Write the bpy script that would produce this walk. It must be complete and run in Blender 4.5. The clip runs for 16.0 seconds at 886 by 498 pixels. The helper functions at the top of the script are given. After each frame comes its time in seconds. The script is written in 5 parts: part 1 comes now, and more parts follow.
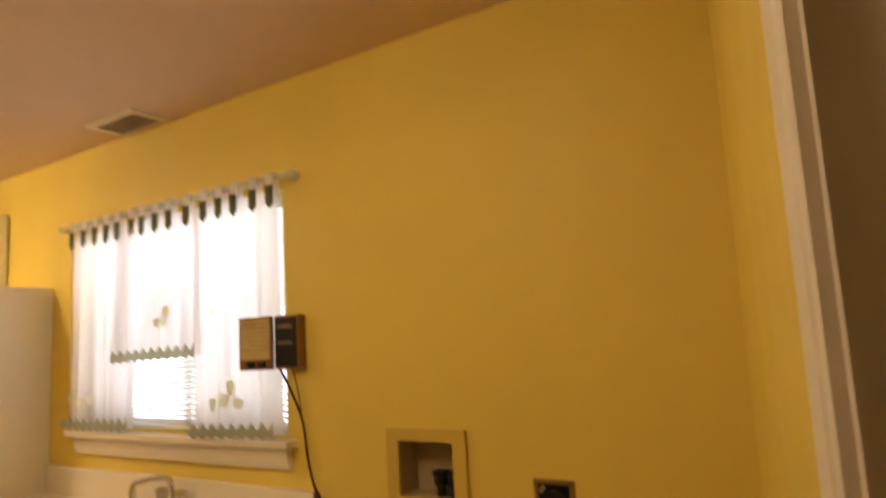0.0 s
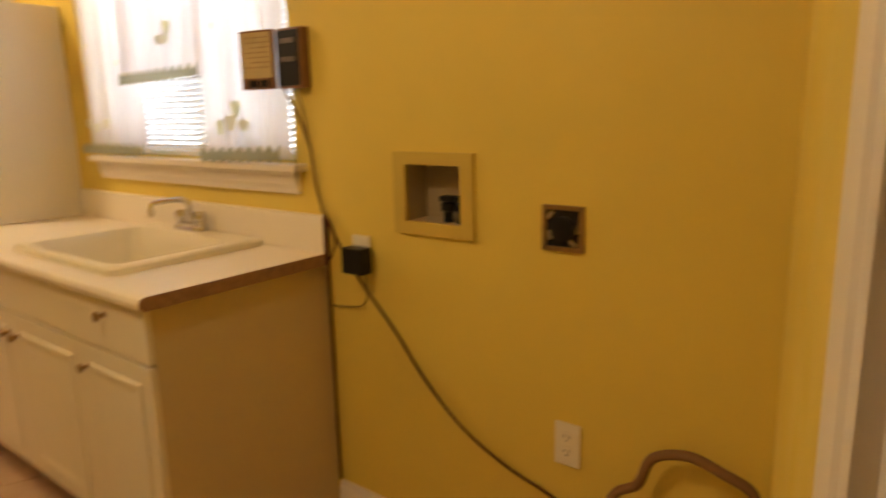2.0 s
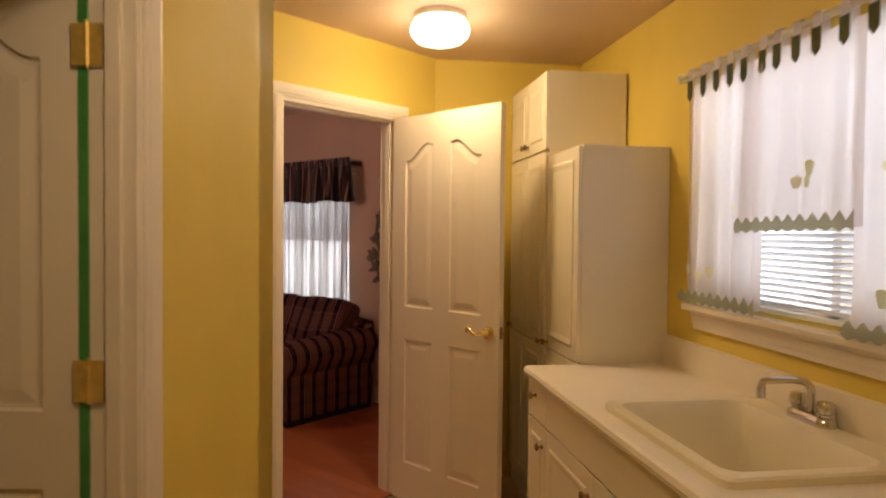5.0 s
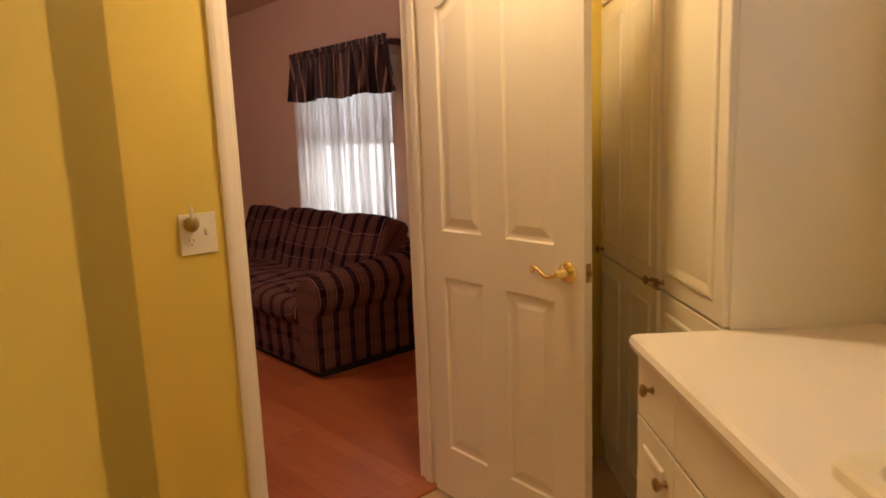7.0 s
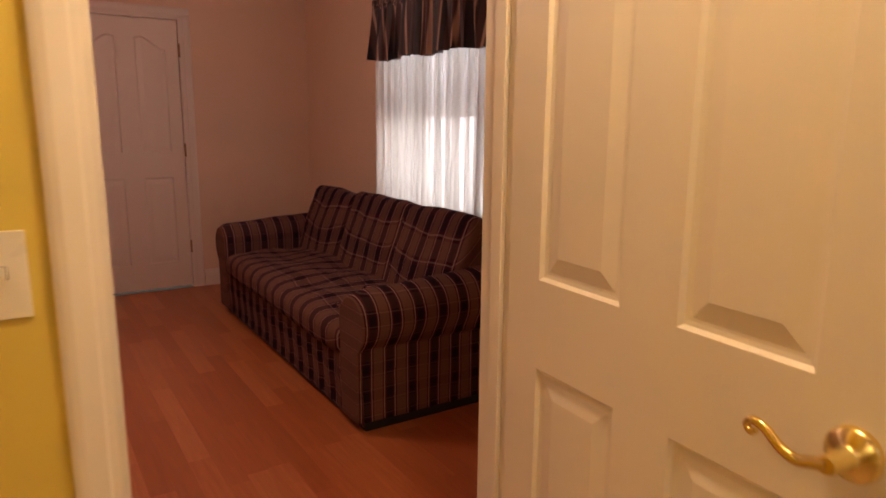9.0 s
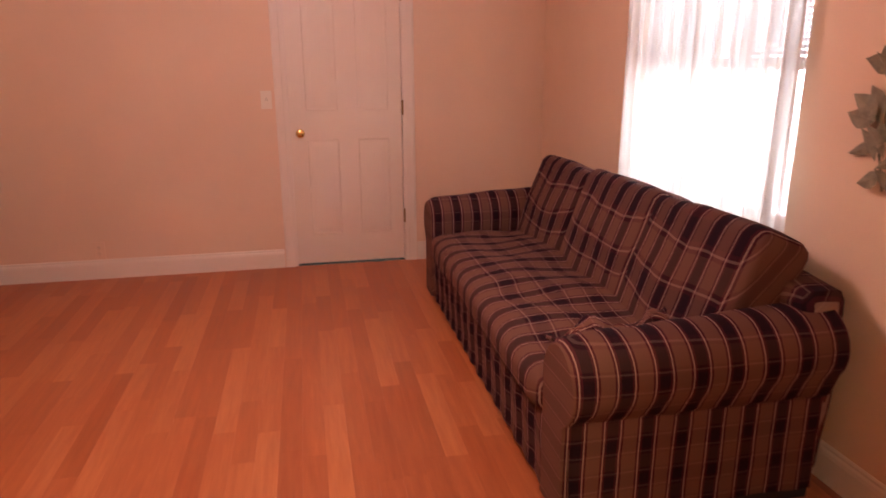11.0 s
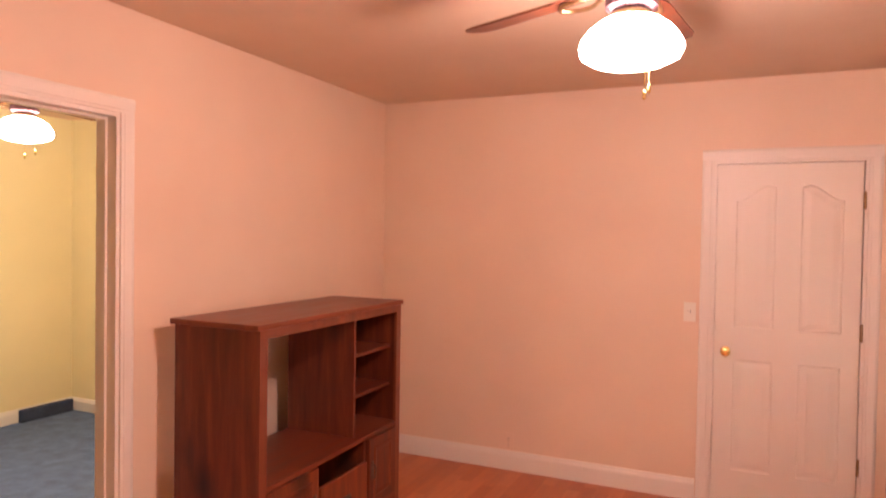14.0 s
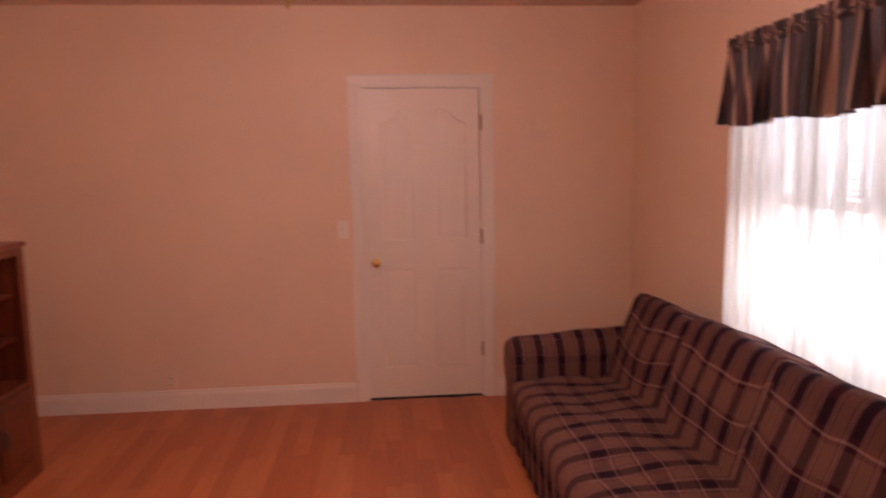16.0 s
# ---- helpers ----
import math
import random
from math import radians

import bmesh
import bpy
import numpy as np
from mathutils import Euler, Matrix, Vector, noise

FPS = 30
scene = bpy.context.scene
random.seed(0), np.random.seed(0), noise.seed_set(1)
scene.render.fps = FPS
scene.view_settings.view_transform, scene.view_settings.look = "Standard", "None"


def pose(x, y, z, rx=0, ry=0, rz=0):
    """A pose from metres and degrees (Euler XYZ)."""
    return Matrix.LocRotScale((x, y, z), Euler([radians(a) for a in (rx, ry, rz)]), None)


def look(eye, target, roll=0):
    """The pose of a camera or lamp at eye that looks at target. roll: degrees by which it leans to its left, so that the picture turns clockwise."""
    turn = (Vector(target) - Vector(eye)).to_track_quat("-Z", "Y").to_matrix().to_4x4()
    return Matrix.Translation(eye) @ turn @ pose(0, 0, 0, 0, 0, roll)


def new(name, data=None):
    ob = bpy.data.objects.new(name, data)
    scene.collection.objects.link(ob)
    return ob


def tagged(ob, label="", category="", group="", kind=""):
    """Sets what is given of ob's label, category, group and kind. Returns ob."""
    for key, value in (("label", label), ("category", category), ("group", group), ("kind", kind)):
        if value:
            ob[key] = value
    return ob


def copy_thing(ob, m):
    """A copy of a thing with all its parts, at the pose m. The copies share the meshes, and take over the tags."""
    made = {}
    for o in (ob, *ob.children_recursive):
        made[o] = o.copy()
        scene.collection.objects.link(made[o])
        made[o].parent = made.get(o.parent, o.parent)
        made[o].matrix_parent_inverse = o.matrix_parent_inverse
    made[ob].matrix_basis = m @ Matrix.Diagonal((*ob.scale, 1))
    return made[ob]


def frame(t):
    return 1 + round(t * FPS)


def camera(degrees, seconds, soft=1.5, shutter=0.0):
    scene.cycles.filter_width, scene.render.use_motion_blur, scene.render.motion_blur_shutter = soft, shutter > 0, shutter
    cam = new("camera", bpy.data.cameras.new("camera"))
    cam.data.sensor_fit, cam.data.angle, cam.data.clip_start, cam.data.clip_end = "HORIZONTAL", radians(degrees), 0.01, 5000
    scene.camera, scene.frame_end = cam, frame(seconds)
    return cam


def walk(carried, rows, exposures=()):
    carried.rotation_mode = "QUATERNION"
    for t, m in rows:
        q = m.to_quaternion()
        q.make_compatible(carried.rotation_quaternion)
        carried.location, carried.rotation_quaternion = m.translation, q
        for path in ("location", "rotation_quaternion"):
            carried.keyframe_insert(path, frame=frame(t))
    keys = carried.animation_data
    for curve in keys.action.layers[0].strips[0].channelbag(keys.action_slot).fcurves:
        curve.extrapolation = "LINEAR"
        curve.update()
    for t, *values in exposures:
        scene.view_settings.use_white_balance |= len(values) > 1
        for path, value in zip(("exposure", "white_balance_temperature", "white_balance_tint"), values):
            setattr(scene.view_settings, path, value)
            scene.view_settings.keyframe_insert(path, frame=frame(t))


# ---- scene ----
cam = camera(66.8, 16.0, soft=1.7, shutter=0.5)
ROWS = [
    (0, -1.655, -1.597, 1.474, -56.83, 7.58, 3.18),
    (0.5, -1.59, -1.599, 1.391, -61.66, 1.91, 2.64),
    (1, -1.577, -1.579, 1.358, -65.08, -3.02, 2.16),
    (1.5, -1.514, -1.561, 1.329, -64.51, -9.72, 2.69),
    (2, -1.434, -1.587, 1.328, -52.2, -11.76, 1.34),
    (2.5, -1.419, -1.602, 1.326, -39.71, -15.34, 1.62),
    (3, -1.434, -1.592, 1.339, -30.86, -13.65, 1.83),
    (3.5, -1.451, -1.586, 1.417, -18.92, -8.53, 4),
    (4, -1.437, -1.51, 1.451, -12.34, -3, 3.41),
    (4.5, -1.441, -1.314, 1.485, -9.16, 1.96, 3.04),
    (5, -1.388, -1.046, 1.444, -8.53, -1.57, -0.55),
    (5.2, -1.319, -0.947, 1.437, -6.67, -2.99, -0.59),
    (7.3, -1.11, 0.278, 1.365, -1.61, -9.95, 2.15),
    (7.5, -1.105, 0.391, 1.361, -2.25, -10.15, 2.41),
    (8, -1.067, 0.693, 1.352, 1.4, -9.68, -0.63),
    (8.5, -1.076, 0.975, 1.347, 7.97, -10.08, 0.55),
    (9, -1.066, 1.275, 1.332, 8.2, -11.01, -0.48),
    (9.5, -1.058, 1.543, 1.345, 17.51, -13.06, -0.73),
    (9.7, -1.078, 1.631, 1.319, 20.56, -14.3, -1.37),
    (11.8, -1.344, 2.435, 1.402, 33.77, -16.73, -0.06),
    (12, -1.359, 2.471, 1.387, 36.49, -17.63, -0.67),
    (12.5, -1.371, 2.564, 1.409, 52.67, -16.16, 2),
    (13, -1.424, 2.543, 1.423, 61.35, -13.91, 1.07),
    (13.5, -1.425, 2.51, 1.49, 63.4, -7.21, 0.36),
    (14, -1.407, 2.46, 1.59, 64.67, -1.27, -0.9),
    (14.5, -1.39, 2.423, 1.59, 63.6, 2.93, -1.28),
    (15, -1.393, 2.41, 1.593, 55.51, 4.74, -0.54),
    (15.5, -1.376, 2.446, 1.587, 46.3, -2.85, -0.1),
    (16, -1.408, 2.453, 1.532, 35.74, -6.99, 1.02),
]
EXPOSURES = [(0, 0.92, 6500, 14), (1.2, 0.9, 6700, 16), (2, 1.04, 6700, 14), (2.5, 1.08, 6700, 16), (3.5, 0.82, 6600, 18), (4.5, 0.42, 6500, 18), (5, 0.44, 6500, 18), (7.3, 0.88, 6700, 18), (9, 0.98, 7000, 24), (9.7, 1.28, 6900, 26), (11.8, 2.4, 6500, 28), (12.5, 2.4, 6500, 26), (13, 2.85, 6400, 14), (13.5, 3.02, 6300, 12), (14, 2.75, 6400, 18), (14.5, 2.3, 6500, 26), (15, 2.02, 6500, 32), (15.5, 1.8, 6500, 32), (16, 1.76, 6500, 28)]
walk(cam, [(r[0], pose(r[1], r[2], r[3], 90 + r[5], r[6], r[4])) for r in ROWS], EXPOSURES)

# ---- world and light ----
TH = 40.54
OX, OY = -0.118, 3.424
MR = Matrix.Translation((OX, OY, 0)) @ Matrix.Rotation(radians(TH), 4, "Z")   # the pink room's own axes
ID = Matrix.Identity(4)
H1, H2 = 2.425, 2.53

world = bpy.data.worlds.new("sky")
scene.world = world
world.use_nodes = True
wn = world.node_tree.nodes
sky = wn.new("ShaderNodeTexSky")
sky.sky_type = "NISHITA"
sky.sun_disc = False
sky.sun_elevation, sky.sun_rotation = radians(35), radians(110)
wn["Background"].inputs["Strength"].default_value = 0.12
world.node_tree.links.new(sky.outputs[0], wn["Background"].inputs["Color"])
sun = new("sun", bpy.data.lights.new("sun", "SUN"))
sun.data.energy, sun.data.angle, sun.data.color = 1.0, radians(12), (1, 0.96, 0.9)
sun.matrix_world = look((6, 2, 6), (0, 1, 0))


def lamp(name, where, watts, colour, radius):
    ob = new(name, bpy.data.lights.new(name, "POINT"))
    ob.data.energy, ob.data.color, ob.data.shadow_soft_size = watts, colour, radius
    ob.matrix_world = where
    return ob


def area(name, where, watts, colour, w, h):
    ob = new(name, bpy.data.lights.new(name, "AREA"))
    ob.data.shape, ob.data.size, ob.data.size_y = "RECTANGLE", w, h
    ob.data.energy, ob.data.color = watts, colour
    ob.matrix_world = where
    return ob


L_LAUNDRY = lamp("laundry_bulb", pose(-0.95, 2.0, 2.30), 6, (1, 0.77, 0.40), 0.05)
# no lamp known here: unseen fill added to brighten the entry end
L_FILL = lamp("second_laundry_bulb", pose(-1.42, -0.35, 2.30), 3.2, (1, 0.77, 0.40), 0.05)
L_FAN = lamp("fan_bulb", MR @ pose(-1.92, 2.12, 2.10), 5.2, (1, 0.485, 0.475), 0.08)
L_FAN2 = lamp("far_fan_bulb", MR @ pose(-5.4, 2.66, 2.12), 5.6, (1, 0.88, 0.68), 0.08)
# flush bowls throw most of their light downward; the second is unseen added fill
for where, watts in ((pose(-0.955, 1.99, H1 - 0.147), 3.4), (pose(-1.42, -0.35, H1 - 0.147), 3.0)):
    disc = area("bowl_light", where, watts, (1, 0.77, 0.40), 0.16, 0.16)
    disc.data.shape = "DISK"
area("laundry_window_light", look((0.10, 0.78, 1.6), (-1, 0.78, 1.45)), 5, (0.92, 0.95, 1), 1.25, 0.85)
area("pink_window_light", MR @ look((0.10, 2.45, 1.35), (-1, 2.45, 1.2)), 0.9, (0.95, 0.97, 1), 1.2, 1.3)


# ---- materials ----
def node_mat(name):
    m = bpy.data.materials.new(name)
    m.use_nodes = True
    nt = m.node_tree
    return m, nt, nt.nodes["Principled BSDF"]


def ramp(nt, fac, stops):
    r = nt.nodes.new("ShaderNodeValToRGB")
    els = r.color_ramp.elements
    while len(els) < len(stops):
        els.new(0.5)
    for e, (p, c) in zip(els, stops):
        e.position, e.color = p, (*c, 1)
    nt.links.new(fac, r.inputs[0])
    return r.outputs[0]


def coords(nt, scale=(1, 1, 1), kind="Object"):
    tc = nt.nodes.new("ShaderNodeTexCoord")
    mp = nt.nodes.new("ShaderNodeMapping")
    mp.inputs["Scale"].default_value = scale
    nt.links.new(tc.outputs[kind], mp.inputs[0])
    return mp.outputs[0]


def noise_tex(nt, vec, scale, detail=3, rough=0.5):
    n = nt.nodes.new("ShaderNodeTexNoise")
    n.inputs["Scale"].default_value, n.inputs["Detail"].default_value, n.inputs["Roughness"].default_value = scale, detail, rough
    nt.links.new(vec, n.inputs["Vector"])
    return n.outputs["Fac"]


def bump(nt, bsdf, height, strength, dist=0.002):
    b = nt.nodes.new("ShaderNodeBump")
    b.inputs["Strength"].default_value, b.inputs["Distance"].default_value = strength, dist
    nt.links.new(height, b.inputs["Height"])
    nt.links.new(b.outputs[0], bsdf.inputs["Normal"])


def maths(nt, op, a, b=None):
    n = nt.nodes.new("ShaderNodeMath")
    n.operation = op
    for i, v in enumerate((a, b)):
        if v is None:
            continue
        if isinstance(v, (int, float)):
            n.inputs[i].default_value = v
        else:
            nt.links.new(v, n.inputs[i])
    return n.outputs[0]


def mixc(nt, fac, a, b):
    n = nt.nodes.new("ShaderNodeMix")
    n.data_type = "RGBA"
    for sock, v in ((n.inputs[0], fac), (n.inputs[6], a), (n.inputs[7], b)):
        if isinstance(v, (int, float)):
            sock.default_value = v
        elif isinstance(v, tuple):
            sock.default_value = (*v, 1)
        else:
            nt.links.new(v, sock)
    return n.outputs[2]


def paint(name, c, rough=0.5, var=0.06, grain=140, bumpy=0.12, large=1.3, metal=0.0):
    """A painted or plain surface: broad faint mottling, fine relief."""
    m, nt, b = node_mat(name)
    v = coords(nt)
    big = noise_tex(nt, v, large, 4)
    lo, hi = tuple(x * (1 - var) for x in c), tuple(min(1, x * (1 + var)) for x in c)
    nt.links.new(ramp(nt, big, [(0.3, lo), (0.7, hi)]), b.inputs["Base Color"])
    fine = noise_tex(nt, v, grain, 2)
    nt.links.new(ramp(nt, noise_tex(nt, v, large * 5, 3), [(0.3, (rough * 0.85,) * 3), (0.7, (min(1, rough * 1.15),) * 3)]), b.inputs["Roughness"])
    b.inputs["Metallic"].default_value = metal
    if bumpy:
        bump(nt, b, fine, bumpy)
    return m


YELLOW = paint("yellow_wall_paint", (0.75, 0.568, 0.108), 0.6, 0.05, 160, 0.18)
PINK = paint("peach_wall_paint", (0.79, 0.595, 0.428), 0.6, 0.04, 160, 0.2)
CREAM = paint("pale_yellow_wall_paint", (0.78, 0.66, 0.36), 0.5, 0.04, 160, 0.2)
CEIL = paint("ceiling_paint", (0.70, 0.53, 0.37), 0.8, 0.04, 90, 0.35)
WHITE = paint("white_trim_paint", (0.80, 0.72, 0.62), 0.36, 0.03, 60, 0.06)
DOORW = paint("white_door_paint", (0.80, 0.715, 0.60), 0.38, 0.03, 220, 0.10)
LAMIN = paint("white_cabinet_laminate", (0.80, 0.73, 0.58), 0.5, 0.02, 60, 0.04)
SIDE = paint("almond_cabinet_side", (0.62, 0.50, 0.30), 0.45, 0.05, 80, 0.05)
COUNTER = paint("white_counter_laminate", (0.82, 0.74, 0.62), 0.45, 0.03, 300, 0.03)
PARTICLE = paint("bare_particle_board", (0.30, 0.17, 0.09), 0.8, 0.2, 250, 0.4, 40)
SINKM = paint("almond_sink_plastic", (0.80, 0.72, 0.54), 0.35, 0.03, 60, 0.02)
CHROME = paint("worn_chrome", (0.72, 0.70, 0.68), 0.16, 0.05, 60, 0.0, 20, 1.0)
BRASS = paint("polished_brass", (0.84, 0.66, 0.26), 0.2, 0.08, 60, 0.0, 30, 1.0)
HINGEB = paint("lacquered_brass_plate", (0.85, 0.62, 0.20), 0.5, 0.12, 80, 0.05, 40, 0.75)
OLDBRASS = paint("dull_bronze", (0.40, 0.27, 0.14), 0.35, 0.15, 80, 0.05, 40, 1.0)
CORDS_DULL = 0.15
BLACKP = paint("black_plastic", (0.015, 0.014, 0.013), 0.4, 0.1, 200, 0.05)
CORD = paint("dark_brown_cord", (0.10, 0.042, 0.020), 0.75, 0.2, 200, 0.1)
HOSE = paint("tan_rubber_hose", (0.24, 0.13, 0.06), 0.6, 0.15, 100, 0.1)
PLATE = paint("ivory_plastic", (0.80, 0.74, 0.62), 0.3, 0.02, 60, 0.0)
SLOT = paint("dark_slot", (0.03, 0.025, 0.02), 0.6, 0.1, 60, 0.0)
VALVE = paint("dark_valve_metal", (0.12, 0.10, 0.09), 0.4, 0.3, 60, 0.1, 40, 0.7)
CARDB = paint("tan_paper_label", (0.52, 0.40, 0.20), 0.7, 0.12, 200, 0.1, 25)
WOODBOX = paint("brown_box_plastic", (0.20, 0.09, 0.04), 0.4, 0.15, 100, 0.1, 15)
GREEN = paint("green_tape", (0.06, 0.26, 0.06), 0.6, 0.15, 200, 0.1, 12)
BLIND = paint("white_blind_vinyl", (0.82, 0.84, 0.86), 0.35, 0.02, 60, 0.0)
CARPET = paint("blue_grey_carpet", (0.09, 0.14, 0.24), 0.95, 0.22, 420, 0.9, 9)
NAVY = paint("navy_carpet_offcut", (0.03, 0.045, 0.08), 0.95, 0.2, 300, 0.7, 10)
BLACKC = paint("matte_black", (0.012, 0.010, 0.010), 0.95, 0.1, 200, 0.1)
DARKMETAL = paint("dark_purple_fan_metal", (0.12, 0.06, 0.07), 0.3, 0.15, 60, 0.0, 20, 0.8)
LEAF = paint("dried_grey_leaves", (0.22, 0.20, 0.14), 0.8, 0.3, 80, 0.3, 30)
for m in (CORD, BLACKP, HOSE):
    m.node_tree.nodes["Principled BSDF"].inputs["Specular IOR Level"].default_value = CORDS_DULL
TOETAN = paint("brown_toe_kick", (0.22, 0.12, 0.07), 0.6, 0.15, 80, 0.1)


def glow(name, c, strength):
    m, nt, b = node_mat(name)
    b.inputs["Base Color"].default_value = (*c, 1)
    b.inputs["Emission Color"].default_value = (*c, 1)
    b.inputs["Emission Strength"].default_value = strength
    b.inputs["Roughness"].default_value = 0.3
    return m


GLOBE1 = glow("lit_opal_glass", (1, 0.86, 0.62), 5.0)
GLOBE2 = glow("lit_frosted_shade", (1, 0.80, 0.70), 9.0)
OUTSIDE = glow("daylight_outside", (0.86, 0.93, 1.0), 1.6)
OUTSIDE2 = glow("daylight_behind_sheers", (0.92, 0.96, 1.0), 1.4)


def tile_mat():
    m, nt, b = node_mat("beige_ceramic_tile")
    oi = nt.nodes.new("ShaderNodeObjectInfo")
    v = coords(nt)
    add = nt.nodes.new("ShaderNodeVectorMath")
    comb = nt.nodes.new("ShaderNodeCombineXYZ")
    nt.links.new(maths(nt, "MULTIPLY", oi.outputs["Random"], 37.0), comb.inputs[0])
    nt.links.new(v, add.inputs[0]), nt.links.new(comb.outputs[0], add.inputs[1])
    n = noise_tex(nt, add.outputs[0], 7, 5, 0.6)
    f = maths(nt, "ADD", maths(nt, "MULTIPLY", n, 0.75), maths(nt, "MULTIPLY", oi.outputs["Random"], 0.25))
    nt.links.new(ramp(nt, f, [(0.25, (0.46, 0.285, 0.16)), (0.5, (0.56, 0.37, 0.22)), (0.8, (0.64, 0.45, 0.28))]), b.inputs["Base Color"])
    b.inputs["Roughness"].default_value = 0.38
    bump(nt, b, noise_tex(nt, add.outputs[0], 60, 3), 0.1)
    return m


TILE = tile_mat()
GROUT = paint("brown_grout", (0.34, 0.215, 0.125), 0.9, 0.15, 200, 0.3, 8)


def wood_mat(name, dark, mid, light, rough, stretch, scale, per_piece, knots=False, island=False):
    m, nt, b = node_mat(name)
    v = coords(nt, stretch)
    oi = nt.nodes.new("ShaderNodeObjectInfo")
    rnd = oi.outputs["Random"]
    if island:
        geo = nt.nodes.new("ShaderNodeNewGeometry")
        rnd = maths(nt, "FRACT", maths(nt, "ADD", rnd, geo.outputs["Random Per Island"]))
    add = nt.nodes.new("ShaderNodeVectorMath")
    comb = nt.nodes.new("ShaderNodeCombineXYZ")
    nt.links.new(maths(nt, "MULTIPLY", rnd, 61.0), comb.inputs[0])
    nt.links.new(maths(nt, "MULTIPLY", rnd, 23.0), comb.inputs[2])
    nt.links.new(v, add.inputs[0]), nt.links.new(comb.outputs[0], add.inputs[1])
    n = noise_tex(nt, add.outputs[0], scale, 6, 0.62)
    f = maths(nt, "ADD", maths(nt, "MULTIPLY", n, 1 - per_piece), maths(nt, "MULTIPLY", rnd, per_piece))
    col = ramp(nt, f, [(0.22, dark), (0.5, mid), (0.8, light)])
    if knots:
        vo = nt.nodes.new("ShaderNodeTexVoronoi")
        vo.inputs["Scale"].default_value = 3.6
        nt.links.new(coords(nt, (1, 1, 0.5)), vo.inputs["Vector"])
        k = ramp(nt, vo.outputs["Distance"], [(0.10, (0.85, 0.85, 0.85)), (0.28, (0, 0, 0))])
        col = mixc(nt, k, col, tuple(x * 0.25 for x in dark))
    nt.links.new(col, b.inputs["Base Color"])
    nt.links.new(ramp(nt, n, [(0.3, (rough * 0.85,) * 3), (0.7, (rough * 1.2,) * 3)]), b.inputs["Roughness"])
    bump(nt, b, n, 0.08)
    return m


PLANK = wood_mat("orange_laminate_strip", (0.33, 0.080, 0.027), (0.43, 0.122, 0.043), (0.56, 0.198, 0.078), 0.33, (14, 1.2, 14), 3.0, 0.34, island=True)
UNDER = paint("dark_floor_joint", (0.30, 0.10, 0.04), 0.6, 0.1, 60, 0.0)
PINE = wood_mat("knotty_stained_pine", (0.048, 0.009, 0.004), (0.14, 0.029, 0.010), (0.27, 0.072, 0.024), 0.42, (9, 9, 0.9), 2.2, 0.12, knots=True)
# lighter pine for worn edges, with the fan's light put into the colour
PINEF = wood_mat("worn_lit_pine_edge", (0.10, 0.020, 0.010), (0.17, 0.042, 0.018), (0.26, 0.075, 0.03), 0.4, (9, 9, 0.9), 2.2, 0.12)
PINEH = wood_mat("stained_pine_board", (0.07, 0.013, 0.006), (0.16, 0.034, 0.013), (0.26, 0.066, 0.025), 0.36, (9, 0.9, 9), 2.2, 0.12)
BLADE = wood_mat("fan_blade_wood", (0.06, 0.016, 0.008), (0.11, 0.03, 0.012), (0.16, 0.045, 0.018), 0.4, (1.2, 9, 9), 3, 0.1)


def plaid(name, axis_a=1, axis_b=2, cross=0.4, gain=1.0, period=0.138):
    """Woven stripes: broad bands along one axis, fainter bands along the other."""
    m, nt, b = node_mat(name)
    tc = nt.nodes.new("ShaderNodeTexCoord")
    sep = nt.nodes.new("ShaderNodeSeparateXYZ")
    n = nt.nodes.new("ShaderNodeTexNoise")
    n.inputs["Scale"].default_value = 5
    warp = nt.nodes.new("ShaderNodeVectorMath")
    warp.operation = "SCALE"
    warp.inputs["Scale"].default_value = 0.012
    add = nt.nodes.new("ShaderNodeVectorMath")
    nt.links.new(tc.outputs["Object"], n.inputs["Vector"])
    nt.links.new(n.outputs["Color"], warp.inputs[0])
    nt.links.new(tc.outputs["Object"], add.inputs[0]), nt.links.new(warp.outputs[0], add.inputs[1])
    nt.links.new(add.outputs[0], sep.inputs[0])
    black, wine, tan, pale = (tuple(x * gain for x in c) for c in ((0.015, 0.007, 0.013), (0.070, 0.013, 0.022), (0.168, 0.080, 0.058), (0.38, 0.25, 0.20)))

    def band(coord, period):
        f = maths(nt, "FRACT", maths(nt, "DIVIDE", coord, period))
        r = nt.nodes.new("ShaderNodeValToRGB")
        r.color_ramp.interpolation = "CONSTANT"
        els = r.color_ramp.elements
        stops = [(0, tan), (0.17, wine), (0.23, pale), (0.265, wine), (0.33, black), (0.62, wine), (0.68, pale), (0.715, wine), (0.78, tan)]
        while len(els) < len(stops):
            els.new(0.5)
        for e, (p, c) in zip(els, stops):
            e.position, e.color = p, (*c, 1)
        nt.links.new(f, r.inputs[0])
        return r.outputs[0]
    second = maths(nt, "SUBTRACT", sep.outputs[2], sep.outputs[0]) if axis_b == 3 else sep.outputs[axis_b]
    col = mixc(nt, cross, band(sep.outputs[axis_a], period), band(second, period * 1.05))
    weave = noise_tex(nt, coords(nt), 500, 2)
    col = mixc(nt, maths(nt, "MULTIPLY", weave, 0.2), col, (0.06, 0.025, 0.024))
    nt.links.new(col, b.inputs["Base Color"])
    b.inputs["Roughness"].default_value = 0.95
    b.inputs["Specular IOR Level"].default_value = 0.08
    bump(nt, b, weave, 0.5)
    return m


